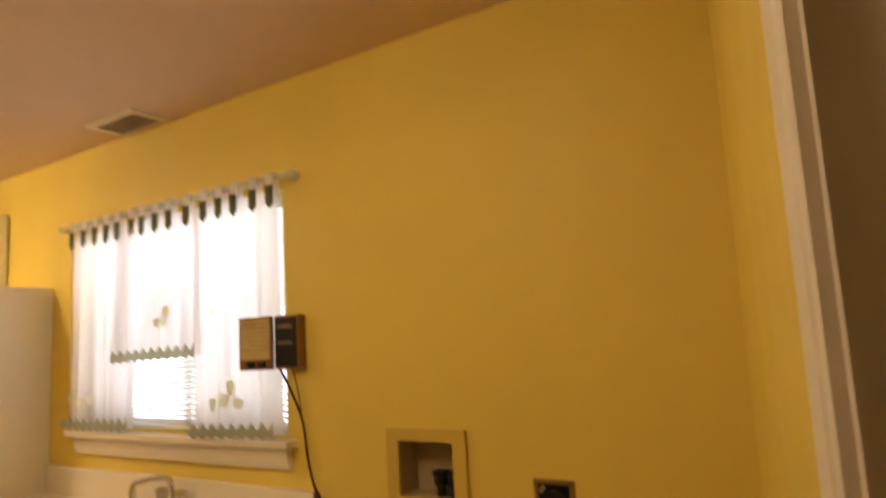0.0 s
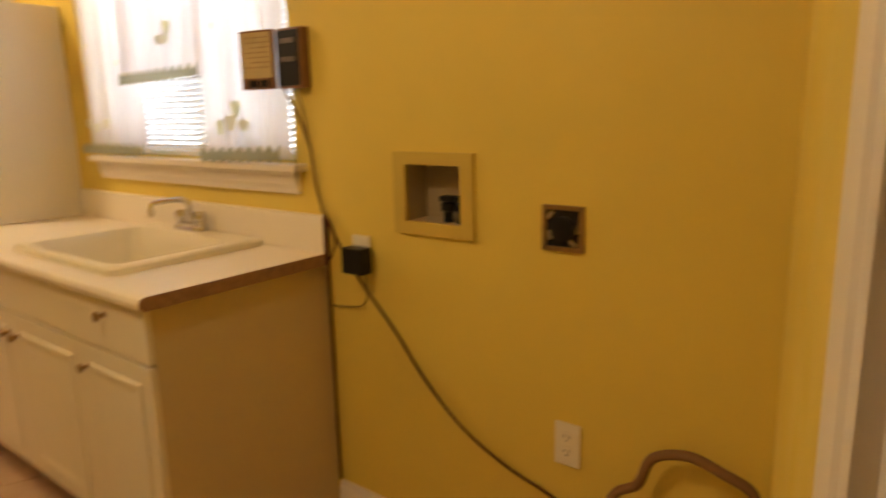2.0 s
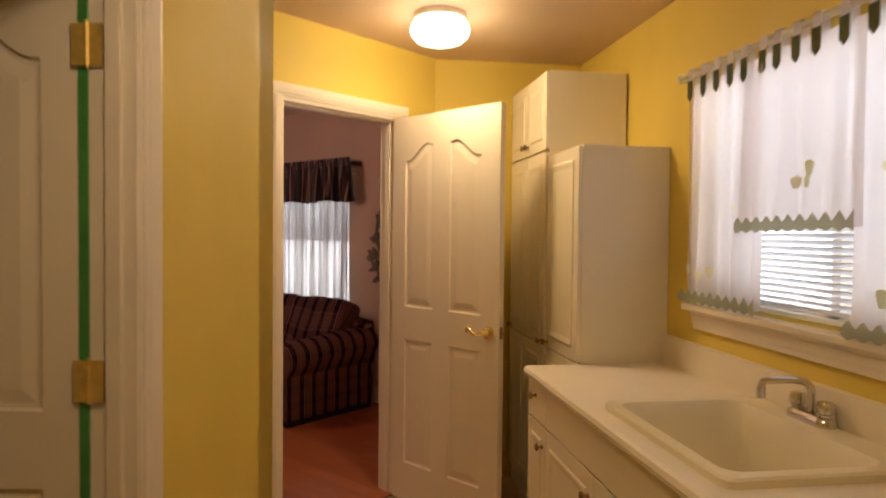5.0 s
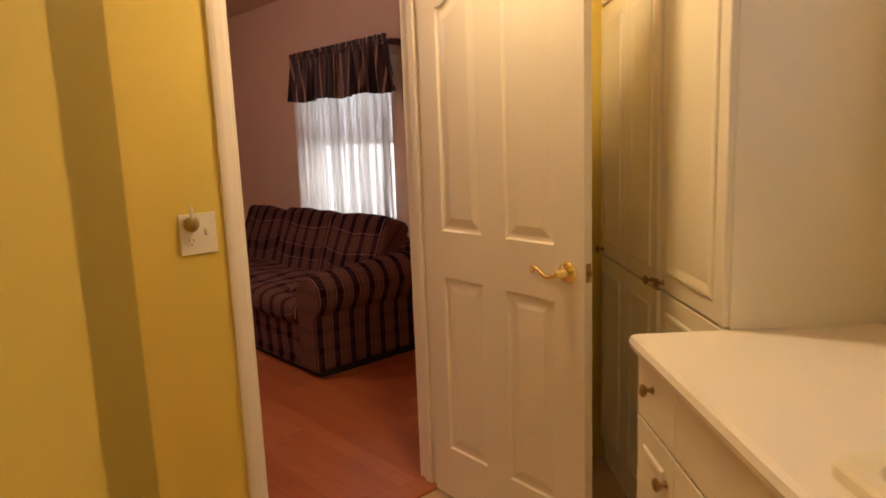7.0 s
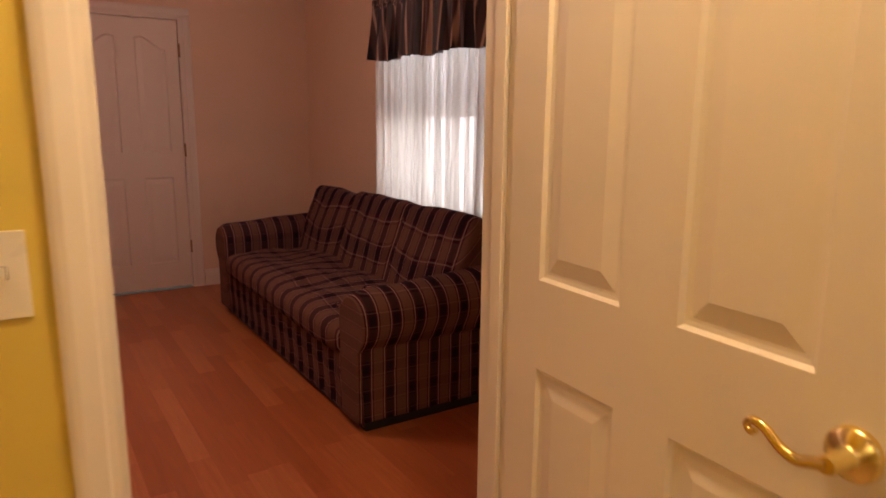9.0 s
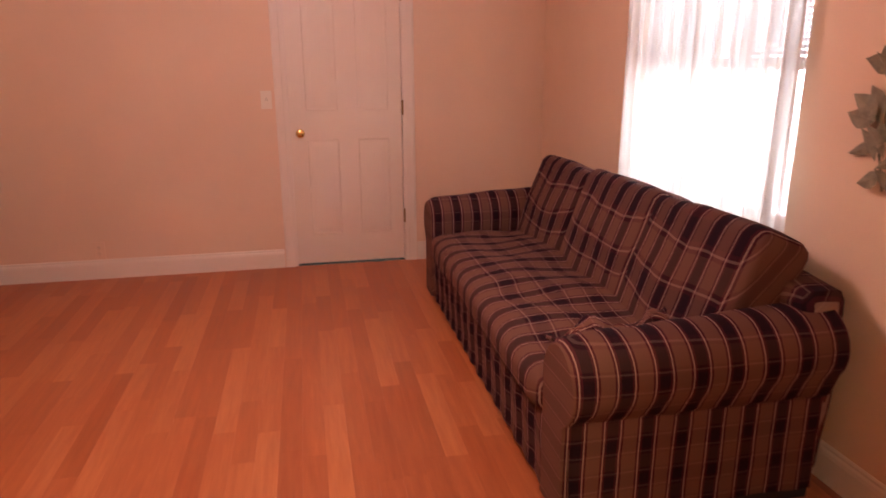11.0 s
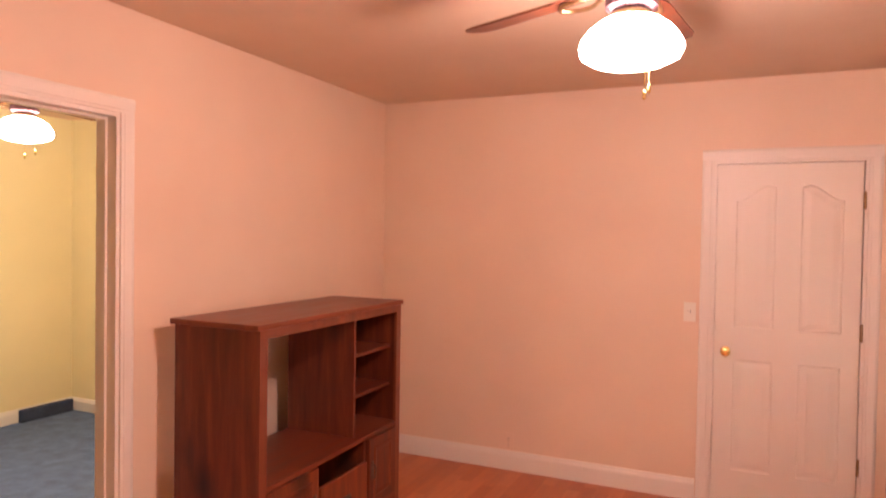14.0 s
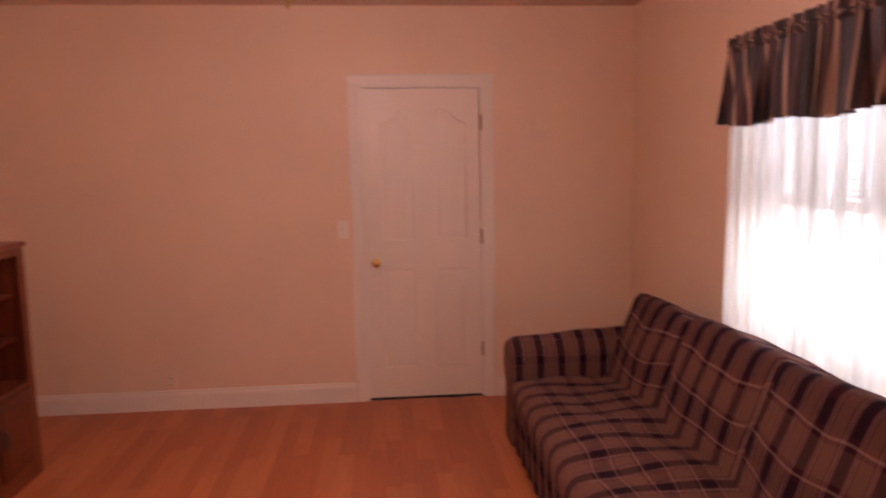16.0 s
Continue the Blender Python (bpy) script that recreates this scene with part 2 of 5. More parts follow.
PLAID_V = plaid("plaid_upholstery_banded", axis_a=1, axis_b=3, cross=0.32)       # bands counted along the sofa
PLAID_U = plaid("plaid_upholstery_side", axis_a=0, axis_b=2, cross=0.17, period=0.112)         # bands counted across its depth
THROW = plaid("faded_plaid_cloth", axis_a=1, axis_b=0, cross=0.2, gain=1.3, period=0.075)


def cloth(name, c, clear, trans=0.6, gather=0.0):
    m, nt, b = node_mat(name)
    b.inputs["Base Color"].default_value = (*c, 1)
    b.inputs["Roughness"].default_value = 0.9
    t, tr, mix1, mix2 = (nt.nodes.new(k) for k in ("ShaderNodeBsdfTranslucent", "ShaderNodeBsdfTransparent", "ShaderNodeMixShader", "ShaderNodeMixShader"))
    t.inputs[0].default_value = (*c, 1)
    mix1.inputs[0].default_value, mix2.inputs[0].default_value = trans, clear
    nt.links.new(b.outputs[0], mix1.inputs[1]), nt.links.new(t.outputs[0], mix1.inputs[2])
    nt.links.new(mix1.outputs[0], mix2.inputs[1]), nt.links.new(tr.outputs[0], mix2.inputs[2])
    nt.links.new(mix2.outputs[0], nt.nodes["Material Output"].inputs[0])
    # streaks put the sheers' fold shading into opacity and colour
    if gather:
        fold_streaks = noise_tex(nt, coords(nt, (0.4, 1, 0.05)), 17, 3, 0.6)
        lo, hi = max(0.02, clear - gather), clear + gather
        nt.links.new(ramp(nt, fold_streaks, [(0.38, (lo,) * 3), (0.62, (hi,) * 3)]), mix2.inputs[0])
        nt.links.new(ramp(nt, fold_streaks, [(0.36, tuple(x * 0.74 for x in c)), (0.64, c)]), t.inputs[0])
    bump(nt, b, noise_tex(nt, coords(nt), 260, 2), 0.2)
    return m


CURTAIN = cloth("white_cotton_curtain", (0.88, 0.84, 0.84), 0.05, 0.62)
SHEER = cloth("white_sheer_voile", (0.84, 0.84, 0.80), 0.25, 0.6, 0.24)
CLEAR = cloth("clear_rod_plastic", (0.90, 0.90, 0.80), 0.45, 0.6)
TRIMG = cloth("green_gingham_trim", (0.42, 0.44, 0.33), 0.0, 0.45)
TABG = cloth("dark_green_tab", (0.19, 0.21, 0.11), 0.0, 0.45)
APPLY = cloth("faded_applique", (0.86, 0.84, 0.70), 0.03, 0.62)


def stripe_mat():
    m, nt, b = node_mat("dark_striped_satin")
    tc = nt.nodes.new("ShaderNodeTexCoord")
    sep = nt.nodes.new("ShaderNodeSeparateXYZ")
    nt.links.new(tc.outputs["Object"], sep.inputs[0])
    f = maths(nt, "FRACT", maths(nt, "DIVIDE", sep.outputs[1], 0.17))
    k, br, tn = (0.010, 0.006, 0.009), (0.060, 0.024, 0.024), (0.48, 0.32, 0.23)
    col = ramp(nt, f, [(0.0, k), (0.16, k), (0.18, br), (0.26, br), (0.28, tn), (0.31, tn), (0.33, br), (0.45, br), (0.47, k), (0.56, k), (0.58, tn), (0.62, br), (0.74, br), (0.76, tn), (0.79, tn), (0.81, br), (0.90, br), (0.92, k)])
    nt.links.new(col, b.inputs["Base Color"])
    b.inputs["Roughness"].default_value = 0.45
    bump(nt, b, noise_tex(nt, coords(nt), 300, 2), 0.2)
    return m


SATIN = stripe_mat()


def glass_mat():
    m, nt, b = node_mat("window_glass")
    b.inputs["Transmission Weight"].default_value = 1.0
    b.inputs["Roughness"].default_value = 0.0
    b.inputs["IOR"].default_value = 1.05
    return m


GLASS = glass_mat()


# ---- mesh helpers ----
def box(bm, x0, x1, y0, y1, z0, z1, bevel=0.0, m=ID):
    vs = [bm.verts.new(m @ Vector((x, y, z))) for x in (x0, x1) for y in (y0, y1) for z in (z0, z1)]
    fs = [bm.faces.new([vs[i] for i in f]) for f in ((0, 1, 3, 2), (4, 6, 7, 5), (0, 4, 5, 1), (2, 3, 7, 6), (0, 2, 6, 4), (1, 5, 7, 3))]
    if bevel:
        es = list({e for f in fs for e in f.edges})
        bmesh.ops.bevel(bm, geom=es, offset=bevel, segments=2, affect="EDGES", profile=0.6)


def prism(bm, pts, z0, z1, m=ID):
    lo = [bm.verts.new(m @ Vector((x, y, z0))) for x, y in pts]
    hi = [bm.verts.new(m @ Vector((x, y, z1))) for x, y in pts]
    n = len(pts)
    bm.faces.new(lo[::-1]), bm.faces.new(hi)
    for i in range(n):
        bm.faces.new([lo[i], lo[(i + 1) % n], hi[(i + 1) % n], hi[i]])


def lathe(bm, prof, seg=24, m=ID, caps=True):
    rings = []
    for r, z in prof:
        rings.append([bm.verts.new(m @ Vector((r * math.cos(2 * math.pi * i / seg), r * math.sin(2 * math.pi * i / seg), z))) for i in range(seg)])
    for a, b in zip(rings, rings[1:]):
        for i in range(seg):
            bm.faces.new([a[i], a[(i + 1) % seg], b[(i + 1) % seg], b[i]])
    if caps:
        bm.faces.new(rings[0][::-1]), bm.faces.new(rings[-1])


def tube(bm, pts, r, seg=8, closed_ends=True):
    pts = [Vector(p) for p in pts]
    radii = r if isinstance(r, (list, tuple)) else [r] * len(pts)
    rings, up = [], None
    for i, p in enumerate(pts):
        d = (pts[min(i + 1, len(pts) - 1)] - pts[max(i - 1, 0)]).normalized()
        if up is None:
            up = Vector((0, 0, 1)) if abs(d.z) < 0.9 else Vector((1, 0, 0))
        s = d.cross(up).normalized()
        up = s.cross(d).normalized()
        rings.append([bm.verts.new(p + radii[i] * (math.cos(2 * math.pi * k / seg) * s + math.sin(2 * math.pi * k / seg) * up)) for k in range(seg)])
    for a, b in zip(rings, rings[1:]):
        for i in range(seg):
            bm.faces.new([a[i], a[(i + 1) % seg], b[(i + 1) % seg], b[i]])
    if closed_ends:
        bm.faces.new(rings[0][::-1]), bm.faces.new(rings[-1])


def smooth_path(pts, n=6):
    """Catmull-Rom through the points."""
    pts = [Vector(p) for p in pts]
    q = [2 * pts[0] - pts[1], *pts, 2 * pts[-1] - pts[-2]]
    out = []
    for i in range(1, len(q) - 2):
        a, b, c, d = q[i - 1:i + 3]
        for k in range(n):
            t = k / n
            out.append(0.5 * (2 * b + (c - a) * t + (2 * a - 5 * b + 4 * c - d) * t * t + (3 * b - a - 3 * c + d) * t ** 3))
    return out + [pts[-1]]


def finish(bm, name, mat, smooth=False):
    bmesh.ops.recalc_face_normals(bm, faces=bm.faces)
    me = bpy.data.meshes.new(name)
    bm.to_mesh(me)
    bm.free()
    me.materials.append(mat)
    if smooth:
        me.polygons.foreach_set("use_smooth", [True] * len(me.polygons))
        me.set_sharp_from_angle(angle=radians(40))
    return me


def mesh(name, bm, mat, m=ID, smooth=False):
    ob = new(name, finish(bm, name, mat, smooth))
    ob.matrix_world = m
    return ob


def structure(name, bm, mat, m=ID, label="", smooth=False):
    return tagged(mesh(name, bm, mat, m, smooth), label, "", "", "structure")


def thing(name, m, label, category, group=""):
    ob = new(name)
    ob.empty_display_size = 0.05
    ob.matrix_world = m
    return tagged(ob, label, category, group)


def part(name, bm, mat, parent, label="", smooth=False):
    ob = new(name, finish(bm, name, mat, smooth))
    ob.parent = parent
    return tagged(ob, label) if label else ob


def share(name, me, parent, m):
    ob = new(name, me)
    ob.parent = parent
    ob.matrix_basis = m
    return ob


def bm_box(*a, **k):
    bm = bmesh.new()
    box(bm, *a, **k)
    return bm


def bm_lathe(*a, **k):
    bm = bmesh.new()
    lathe(bm, *a, **k)
    return bm


def bm_tube(*a, **k):
    bm = bmesh.new()
    tube(bm, *a, **k)
    return bm


def along(p, q):
    """A frame whose x runs from p to q on the floor, y to its left."""
    a = math.atan2(q[1] - p[1], q[0] - p[0])
    return Matrix.Translation((p[0], p[1], 0)) @ Matrix.Rotation(a, 4, "Z")


def wall(name, p, q, h, mat, label, holes=(), thick=0.12, side=1, m=ID):
    """A wall from p to q, its thickness to the left (side 1) or right (-1); holes are (from, to, low, high) along it."""
    length = math.hypot(q[0] - p[0], q[1] - p[1])
    bm = bmesh.new()
    y0, y1 = (0, thick) if side > 0 else (-thick, 0)
    xs = 0.0
    for a, b, lo, hi in sorted(holes):
        box(bm, xs, a, y0, y1, 0, h)
        if lo > 0:
            box(bm, a, b, y0, y1, 0, lo)
        if hi < h:
            box(bm, a, b, y0, y1, hi, h)
        xs = b
    box(bm, xs, length, y0, y1, 0, h)
    bmesh.ops.remove_doubles(bm, verts=bm.verts, dist=1e-5)
    seen = {}
    for f in bm.faces:
        seen.setdefault(tuple(sorted((round(v.co.x, 4), round(v.co.y, 4), round(v.co.z, 4)) for v in f.verts)), []).append(f)
    bmesh.ops.delete(bm, geom=[f for fs in seen.values() if len(fs) > 1 for f in fs], context="FACES_ONLY")
    return structure(name, bm, mat, m @ along(p, q), label)


def skirting(name, p, q, m, h=0.13, side=-1, spans=None, label="white painted wooden baseboard along the wall"):
    """A moulded board along a wall from p to q, standing out to one side."""
    length = math.hypot(q[0] - p[0], q[1] - p[1])
    prof = [(0, 0), (0.016, 0), (0.016, h - 0.035), (0.013, h - 0.022), (0.008, h - 0.014), (0.008, h - 0.006), (0.003, h), (0, h)]
    bm = bmesh.new()
    for a, b in (spans or [(0, length)]):
        ra = [bm.verts.new((a, side * y, z)) for y, z in prof]
        rb = [bm.verts.new((b, side * y, z)) for y, z in prof]
        n = len(prof)
        for i in range(n):
            bm.faces.new([ra[i], ra[(i + 1) % n], rb[(i + 1) % n], rb[i]])
        bm.faces.new(ra[::-1]), bm.faces.new(rb)
    return structure(name, bm, WHITE, m @ along(p, q), label)


def casing_bar(bm, a, b, width, inward, y, side, m=ID):
    """One moulded casing length from a to b (x, z), the profile growing outward."""
    a, b = Vector(a), Vector(b)
    d = (b - a).normalized()
    o = Vector((d.y, -d.x)) * inward
    prof = [(0, 0), (0, 0.010), (0.012, 0.012), (0.016, 0.015), (width - 0.018, 0.018), (width - 0.008, 0.016), (width, 0.012), (width, 0)]
    ra, rb = [], []
    for w, t in prof:
        pa, pb = a + o * w - d * 0, b + o * w
        ra.append((pa, t)), rb.append((pb, t))
    va = [bm.verts.new(m @ Vector((p.x, y + side * t, p.y))) for p, t in ra]
    vb = [bm.verts.new(m @ Vector((p.x, y + side * t, p.y))) for p, t in rb]
    n = len(prof)
    for i in range(n):
        bm.faces.new([va[i], va[(i + 1) % n], vb[(i + 1) % n], vb[i]])
    bm.faces.new(va[::-1]), bm.faces.new(vb)


def casing(name, m, x0, x1, top, y, side, parent=None, width=0.065):
    """Door casing of two legs and a head round an opening in the frame m."""
    root = thing(name, m, "white painted moulded wooden door casing", "")
    root["kind"] = "structure"
    for a, c, s, k in (((x0, 0), (x0, top), -1, "casing_leg"), ((x1, 0), (x1, top), 1, "casing_leg"), ((x0 - width, top), (x1 + width, top), -1, "casing_head")):
        bm = bmesh.new()
        casing_bar(bm, a, c, width, s, y, side)
        part(k, bm, WHITE, root)
    return root


def jamb(name, m, x0, x1, top, y0, y1, stop_y=None):
    t = 0.018
    root = thing(name, m, "white painted wooden door jamb with stops", "")
    root["kind"] = "structure"
    part("jamb_leg", bm_box(x0 - 0.001, x0 + t, y0, y1, 0, top), WHITE, root)
    part("jamb_leg", bm_box(x1 - t, x1 + 0.001, y0, y1, 0, top), WHITE, root)
    part("jamb_head", bm_box(x0 + t, x1 - t, y0, y1, top - t, top + 0.001), WHITE, root)
    if stop_y is not None:
        part("door_stop", bm_box(x0 + t, x0 + t + 0.012, stop_y, stop_y + 0.035, 0, top - t, bevel=0.002), WHITE, root)
        part("door_stop", bm_box(x1 - t - 0.012, x1 - t, stop_y, stop_y + 0.035, 0, top - t, bevel=0.002), WHITE, root)
        part("door_stop", bm_box(x0 + t, x1 - t, stop_y, stop_y + 0.035, top - t - 0.012, top - t), WHITE, root)
    return root


def panel_outline(x0, x1, z0, z1, arch, n=10):
    """Corner points of a door panel; arch lifts the top edge in an S towards +x (1) or -x (-1)."""
    pts = [(x0, z0), (x1, z0)]
    if not arch:
        return pts + [(x1, z1), (x0, z1)]
    rise = 0.085
    top = []
    for i in range(n + 1):
        u = i / n
        s = u if arch > 0 else 1 - u
        k = min(1, max(0, (s - 0.08) / 0.72))
        lift = rise * (k * k * (3 - 2 * k)) - 0.012 * max(0, s - 0.8) / 0.2
        top.append((x0 + (x1 - x0) * u, z1 - rise + lift))
    return pts + top[::-1]


def inset(pts, d):
    """The outline moved inward by d."""
    n = len(pts)
    out = []
    for i in range(n):
        p, c, q = Vector(pts[i - 1]), Vector(pts[i]), Vector(pts[(i + 1) % n])
        e1, e2 = (c - p).normalized(), (q - c).normalized()
        n1, n2 = Vector((-e1.y, e1.x)), Vector((-e2.y, e2.x))
        b = n1 + n2
        b = b / max(0.3, b.dot(b) / 2) if b.length > 1e-6 else n1
        out.append(tuple(c + b * d))
    return out


def panelled_leaf(parent, w, h, t, panels, mat, name="leaf"):
    """A moulded panel leaf in x 0..w, z 0..h, y -t..0; each panel of either face is a part."""
    bm = bmesh.new()
    loops = []
    for y in (0.0, -t):
        outer = [bm.verts.new((x, y, z)) for x, z in ((0, 0), (w, 0), (w, h), (0, h))]
        edges = [bm.edges.new((outer[i], outer[(i + 1) % 4])) for i in range(4)]
        for o in panels:
            vs = [bm.verts.new((x, y, z)) for x, z in o]
            edges += [bm.edges.new((vs[i], vs[(i + 1) % len(vs)])) for i in range(len(vs))]
        bmesh.ops.triangle_fill(bm, edges=edges, use_beauty=True, use_dissolve=False)
        loops.append(outer)
    for i in range(4):
        bm.faces.new([loops[0][i], loops[0][(i + 1) % 4], loops[1][(i + 1) % 4], loops[1][i]])
    leaf = part(name, bm, mat, parent)
    for y, s in ((0.0, -1), (-t, 1)):
        for o in panels:
            pb = bmesh.new()
            rings = [(0, 0.0), (0.006, 0.007), (0.013, 0.008), (0.018, 0.008), (0.048, 0.002)]
            vv = []
            for d, dep in rings:
                q = inset(o, d) if d else o
                vv.append([pb.verts.new((x, y + s * dep, z)) for x, z in q])
            for a, b in zip(vv, vv[1:]):
                for i in range(len(a)):
                    pb.faces.new([a[i], a[(i + 1) % len(a)], b[(i + 1) % len(b)], b[i]])
            pb.faces.new(vv[-1])
            part("panel", pb, mat, leaf)
    return leaf


def hinge(parent, x, y, z, mat, s=1.0, label="brass butt hinge", mirror=1):
    bm = bmesh.new()
    for i in range(5):
        lathe(bm, [(0.006, -0.045 + i * 0.0184), (0.006, -0.045 + i * 0.0184 + 0.0172)], 10, Matrix.Translation((x, y, z)))
    lathe(bm, [(0.004, -0.05), (0.004, 0.05)], 8, Matrix.Translation((x, y, z)))
    box(bm, x - 0.034, x - 0.004, y - 0.0015, y + 0.0015, z - 0.045, z + 0.045)
    box(bm, x + 0.004, x + 0.034, y - 0.0015, y + 0.0015, z - 0.045, z + 0.045)
    return part("hinge", bm, mat, parent, label)


def round_knob(parent, x, y, z, out, mat, r=0.026, length=0.05, label="round brass door knob"):
    """A knob on the face at y, standing out along out (1 or -1)."""
    bm = bmesh.new()
    k = length
    prof = [(r * 1.15, 0), (r * 1.15, k * 0.06), (r * 0.95, k * 0.12), (r * 0.42, k * 0.2), (r * 0.40, k * 0.5), (r * 0.8, k * 0.62), (r, k * 0.8), (r * 0.82, k * 0.95), (r * 0.4, k * 1.02)]
    lathe(bm, prof, 20, Matrix.Translation((x, y, z)) @ Matrix.Rotation(radians(-90 if out > 0 else 90), 4, "X"))
    return part("knob", bm, mat, parent, label, True)


DOOR_PANELS = [panel_outline(0.095, 0.30, 1.03, 1.88, 1), panel_outline(0.415, 0.62, 1.03, 1.88, -1),
               panel_outline(0.095, 0.30, 0.20, 0.86, 0), panel_outline(0.415, 0.62, 0.20, 0.86, 0)]
# ---- laundry: structure ----
K = Vector((-1.615, 1.24))
LD = Vector((-0.259, -0.966))      # along the side wall, away from its corner
LN = Vector((-0.966, 0.259))       # into that wall
ND = Vector((-0.978, -0.208))      # along the entry wall


def lw(s, d=0.0):
    p = K + LD * s + LN * d
    return (p.x, p.y)


def nw(s, d=0.0):
    p = Vector((0, -1.33)) + ND * s + Vector((0.208, -0.978)) * d
    return (p.x, p.y)


def ru(u, v):
    p = MR @ Vector((u, v, 0))
    return (p.x, p.y)


wall("wall_window", (0, -1.40), (0, 2.90), H1, YELLOW, "yellow painted wall with a window over the counter", [(0.864, 1.062, 1.016, 1.184), (1.53, 2.80, 1.17, 2.03)], 0.14, -1)
wall("wall_back", (0, 2.784), (-0.866, 2.784), H1, YELLOW, "yellow painted wall behind the tall cabinets", (), 0.12, -1)
wall("wall_side", lw(0), lw(3.2), H1, YELLOW, "yellow painted wall with an open door", [(0.78, 1.54, 0, 2.05)], 0.12, -1)
wall("wall_return", lw(0.0), lw(0.0, 0.80), H1, YELLOW, "short yellow painted wall at the corner", (), 0.12, 1)
wall("wall_entry", nw(0), nw(3.0), H1, YELLOW, "yellow painted wall with the entry doorway", [(1.165, 1.93, 0, 2.06)], 0.12, 1)
# wall shared by the laundry and the pink room: two skins
DL, DR, DT = -2.043, -1.279, 2.05
wall("wall_diagonal_yellow", (-0.93, 0), (-3.05, 0), H2 + 0.1, YELLOW, "yellow painted wall with a doorway to the next room", [(-DR - 0.93, -DL - 0.93, 0, DT)], 0.058, -1, MR)
wall("wall_diagonal_pink", (0, 0.058), (-4.02, 0.058), H2, PINK, "peach painted wall with a doorway", [(-DR, -DL, 0, DT)], 0.062, -1, MR)

b = bmesh.new()
prism(b, [(0.14, -1.5), (0.14, 2.92), ru(-0.9, 0.06), ru(-3.6, 0.06), (-3.3, -1.6), (-3.3, -3.3), (0.14, -3.3)], H1, H1 + 0.08)
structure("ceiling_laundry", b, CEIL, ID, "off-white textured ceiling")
b = bmesh.new()
prism(b, [(0.2, -3.3), (0.2, 2.95), ru(-0.9, 0.06), ru(-3.6, 0.06), (-3.3, -1.6), (-3.3, -3.3)], -0.06, -0.006)
FLOOR1 = structure("floor_laundry", b, GROUT, ID, "beige ceramic tile floor with brown grout")
# spaces behind the doorways, closed off
wall("wall_hall_back", (-3.3, -3.2), (0.14, -3.2), H1, YELLOW, "plain hall wall", (), 0.1, -1)
wall("wall_hall_right", (0.0, -3.2), (0.0, -1.46), H1, YELLOW, "plain hall wall", (), 0.1, -1)
wall("wall_far_side", (-3.2, 0.85), (-3.2, -3.2), H1, CREAM, "plain wall of the side room", (), 0.1, -1)

skirting("baseboard_window_wall", (0, -1.33), (0, 0.0), ID, 0.09, 1)
skirting("baseboard_side_wall", lw(0), lw(3.0), ID, 0.09, 1, [(0, 0.70), (1.62, 3.0)])
skirting("baseboard_return", lw(0, 0.8), lw(0, 0), ID, 0.09, 1)
skirting("baseboard_entry", nw(0), nw(1.09), ID, 0.09, -1)
skirting("baseboard_diagonal", (-2.9, 0), (DL - 0.07, 0), MR, 0.09, -1)

# ---- laundry: doors ----
ML = along(lw(0), lw(1)) 
casing("casing_side_door", ML, 0.78, 1.54, 2.05, 0.0, 1)
JS = jamb("jamb_side_door", ML, 0.78, 1.54, 2.05, -0.12, 0.0, -0.065)
MN = along(nw(0), nw(1))
casing("casing_entry", MN, 1.165, 1.93, 2.06, 0.0, -1)
jamb("jamb_entry", MN, 1.165, 1.93, 2.06, 0.0, 0.12, 0.05)
MDR = MR @ Matrix.Rotation(math.pi, 4, "Z")
casing("casing_diagonal", MDR, -DR, -DL - 0.014, DT, 0.0, 1, None, 0.06)
jamb("jamb_diagonal", MDR, -DR, -DL, DT, -0.12, 0.0, -0.075)
casing("casing_diagonal_pink", MDR, -DR, -DL, DT, -0.12, -1)


def lever(parent, x, y, z, out, mat):
    bm = bmesh.new()
    rot = Matrix.Translation((x, y, z)) @ Matrix.Rotation(radians(-90 if out > 0 else 90), 4, "X")
    lathe(bm, [(0.033, 0), (0.033, 0.005), (0.029, 0.011), (0.016, 0.015), (0.012, 0.02), (0.012, 0.05), (0.010, 0.056)], 24, rot)
    k = out * 0.05
    pts = smooth_path([(x, y + k, z), (x - 0.018, y + k, z - 0.006), (x - 0.038, y + k, z - 0.011), (x - 0.058, y + k, z - 0.004), (x - 0.078, y + k, z + 0.010), (x - 0.094, y + k, z + 0.013), (x - 0.101, y + k, z + 0.005), (x - 0.095, y + k, z - 0.002), (x - 0.088, y + k, z + 0.003)], 5)
    n = len(pts)
    tube(bm, pts, [0.0085 - 0.0045 * i / n for i in range(n)], 10)
    return part("lever_handle", bm, mat, parent, "curled brass lever handle", True)


# open door to the pink room, hinged on the diagonal wall
ang = -52.3
hx, hy = ru(DR - 0.006, -0.006)
ldoor = thing("panel_door", Matrix.Translation((hx, hy, 0.012)) @ Matrix.Rotation(radians(ang), 4, "Z"), "white four-panel interior door standing open with a brass lever", "door")
leaf = panelled_leaf(ldoor, 0.735, 2.025, 0.035, DOOR_PANELS, DOORW)
lever(leaf, 0.675, -0.035, 0.955, -1, BRASS)
lever(leaf, 0.675, 0.0, 0.955, 1, BRASS)
part("latch_plate", bm_box(0.7345, 0.7365, -0.028, -0.007, 0.93, 0.985), OLDBRASS, leaf, "dull brass latch plate")
part("latch_bolt", bm_box(0.736, 0.746, -0.023, -0.012, 0.948, 0.966, bevel=0.002), OLDBRASS, leaf)
for z in (0.25, 1.05, 1.80):
    hinge(ldoor, 0.0, 0.006, z, HINGEB)
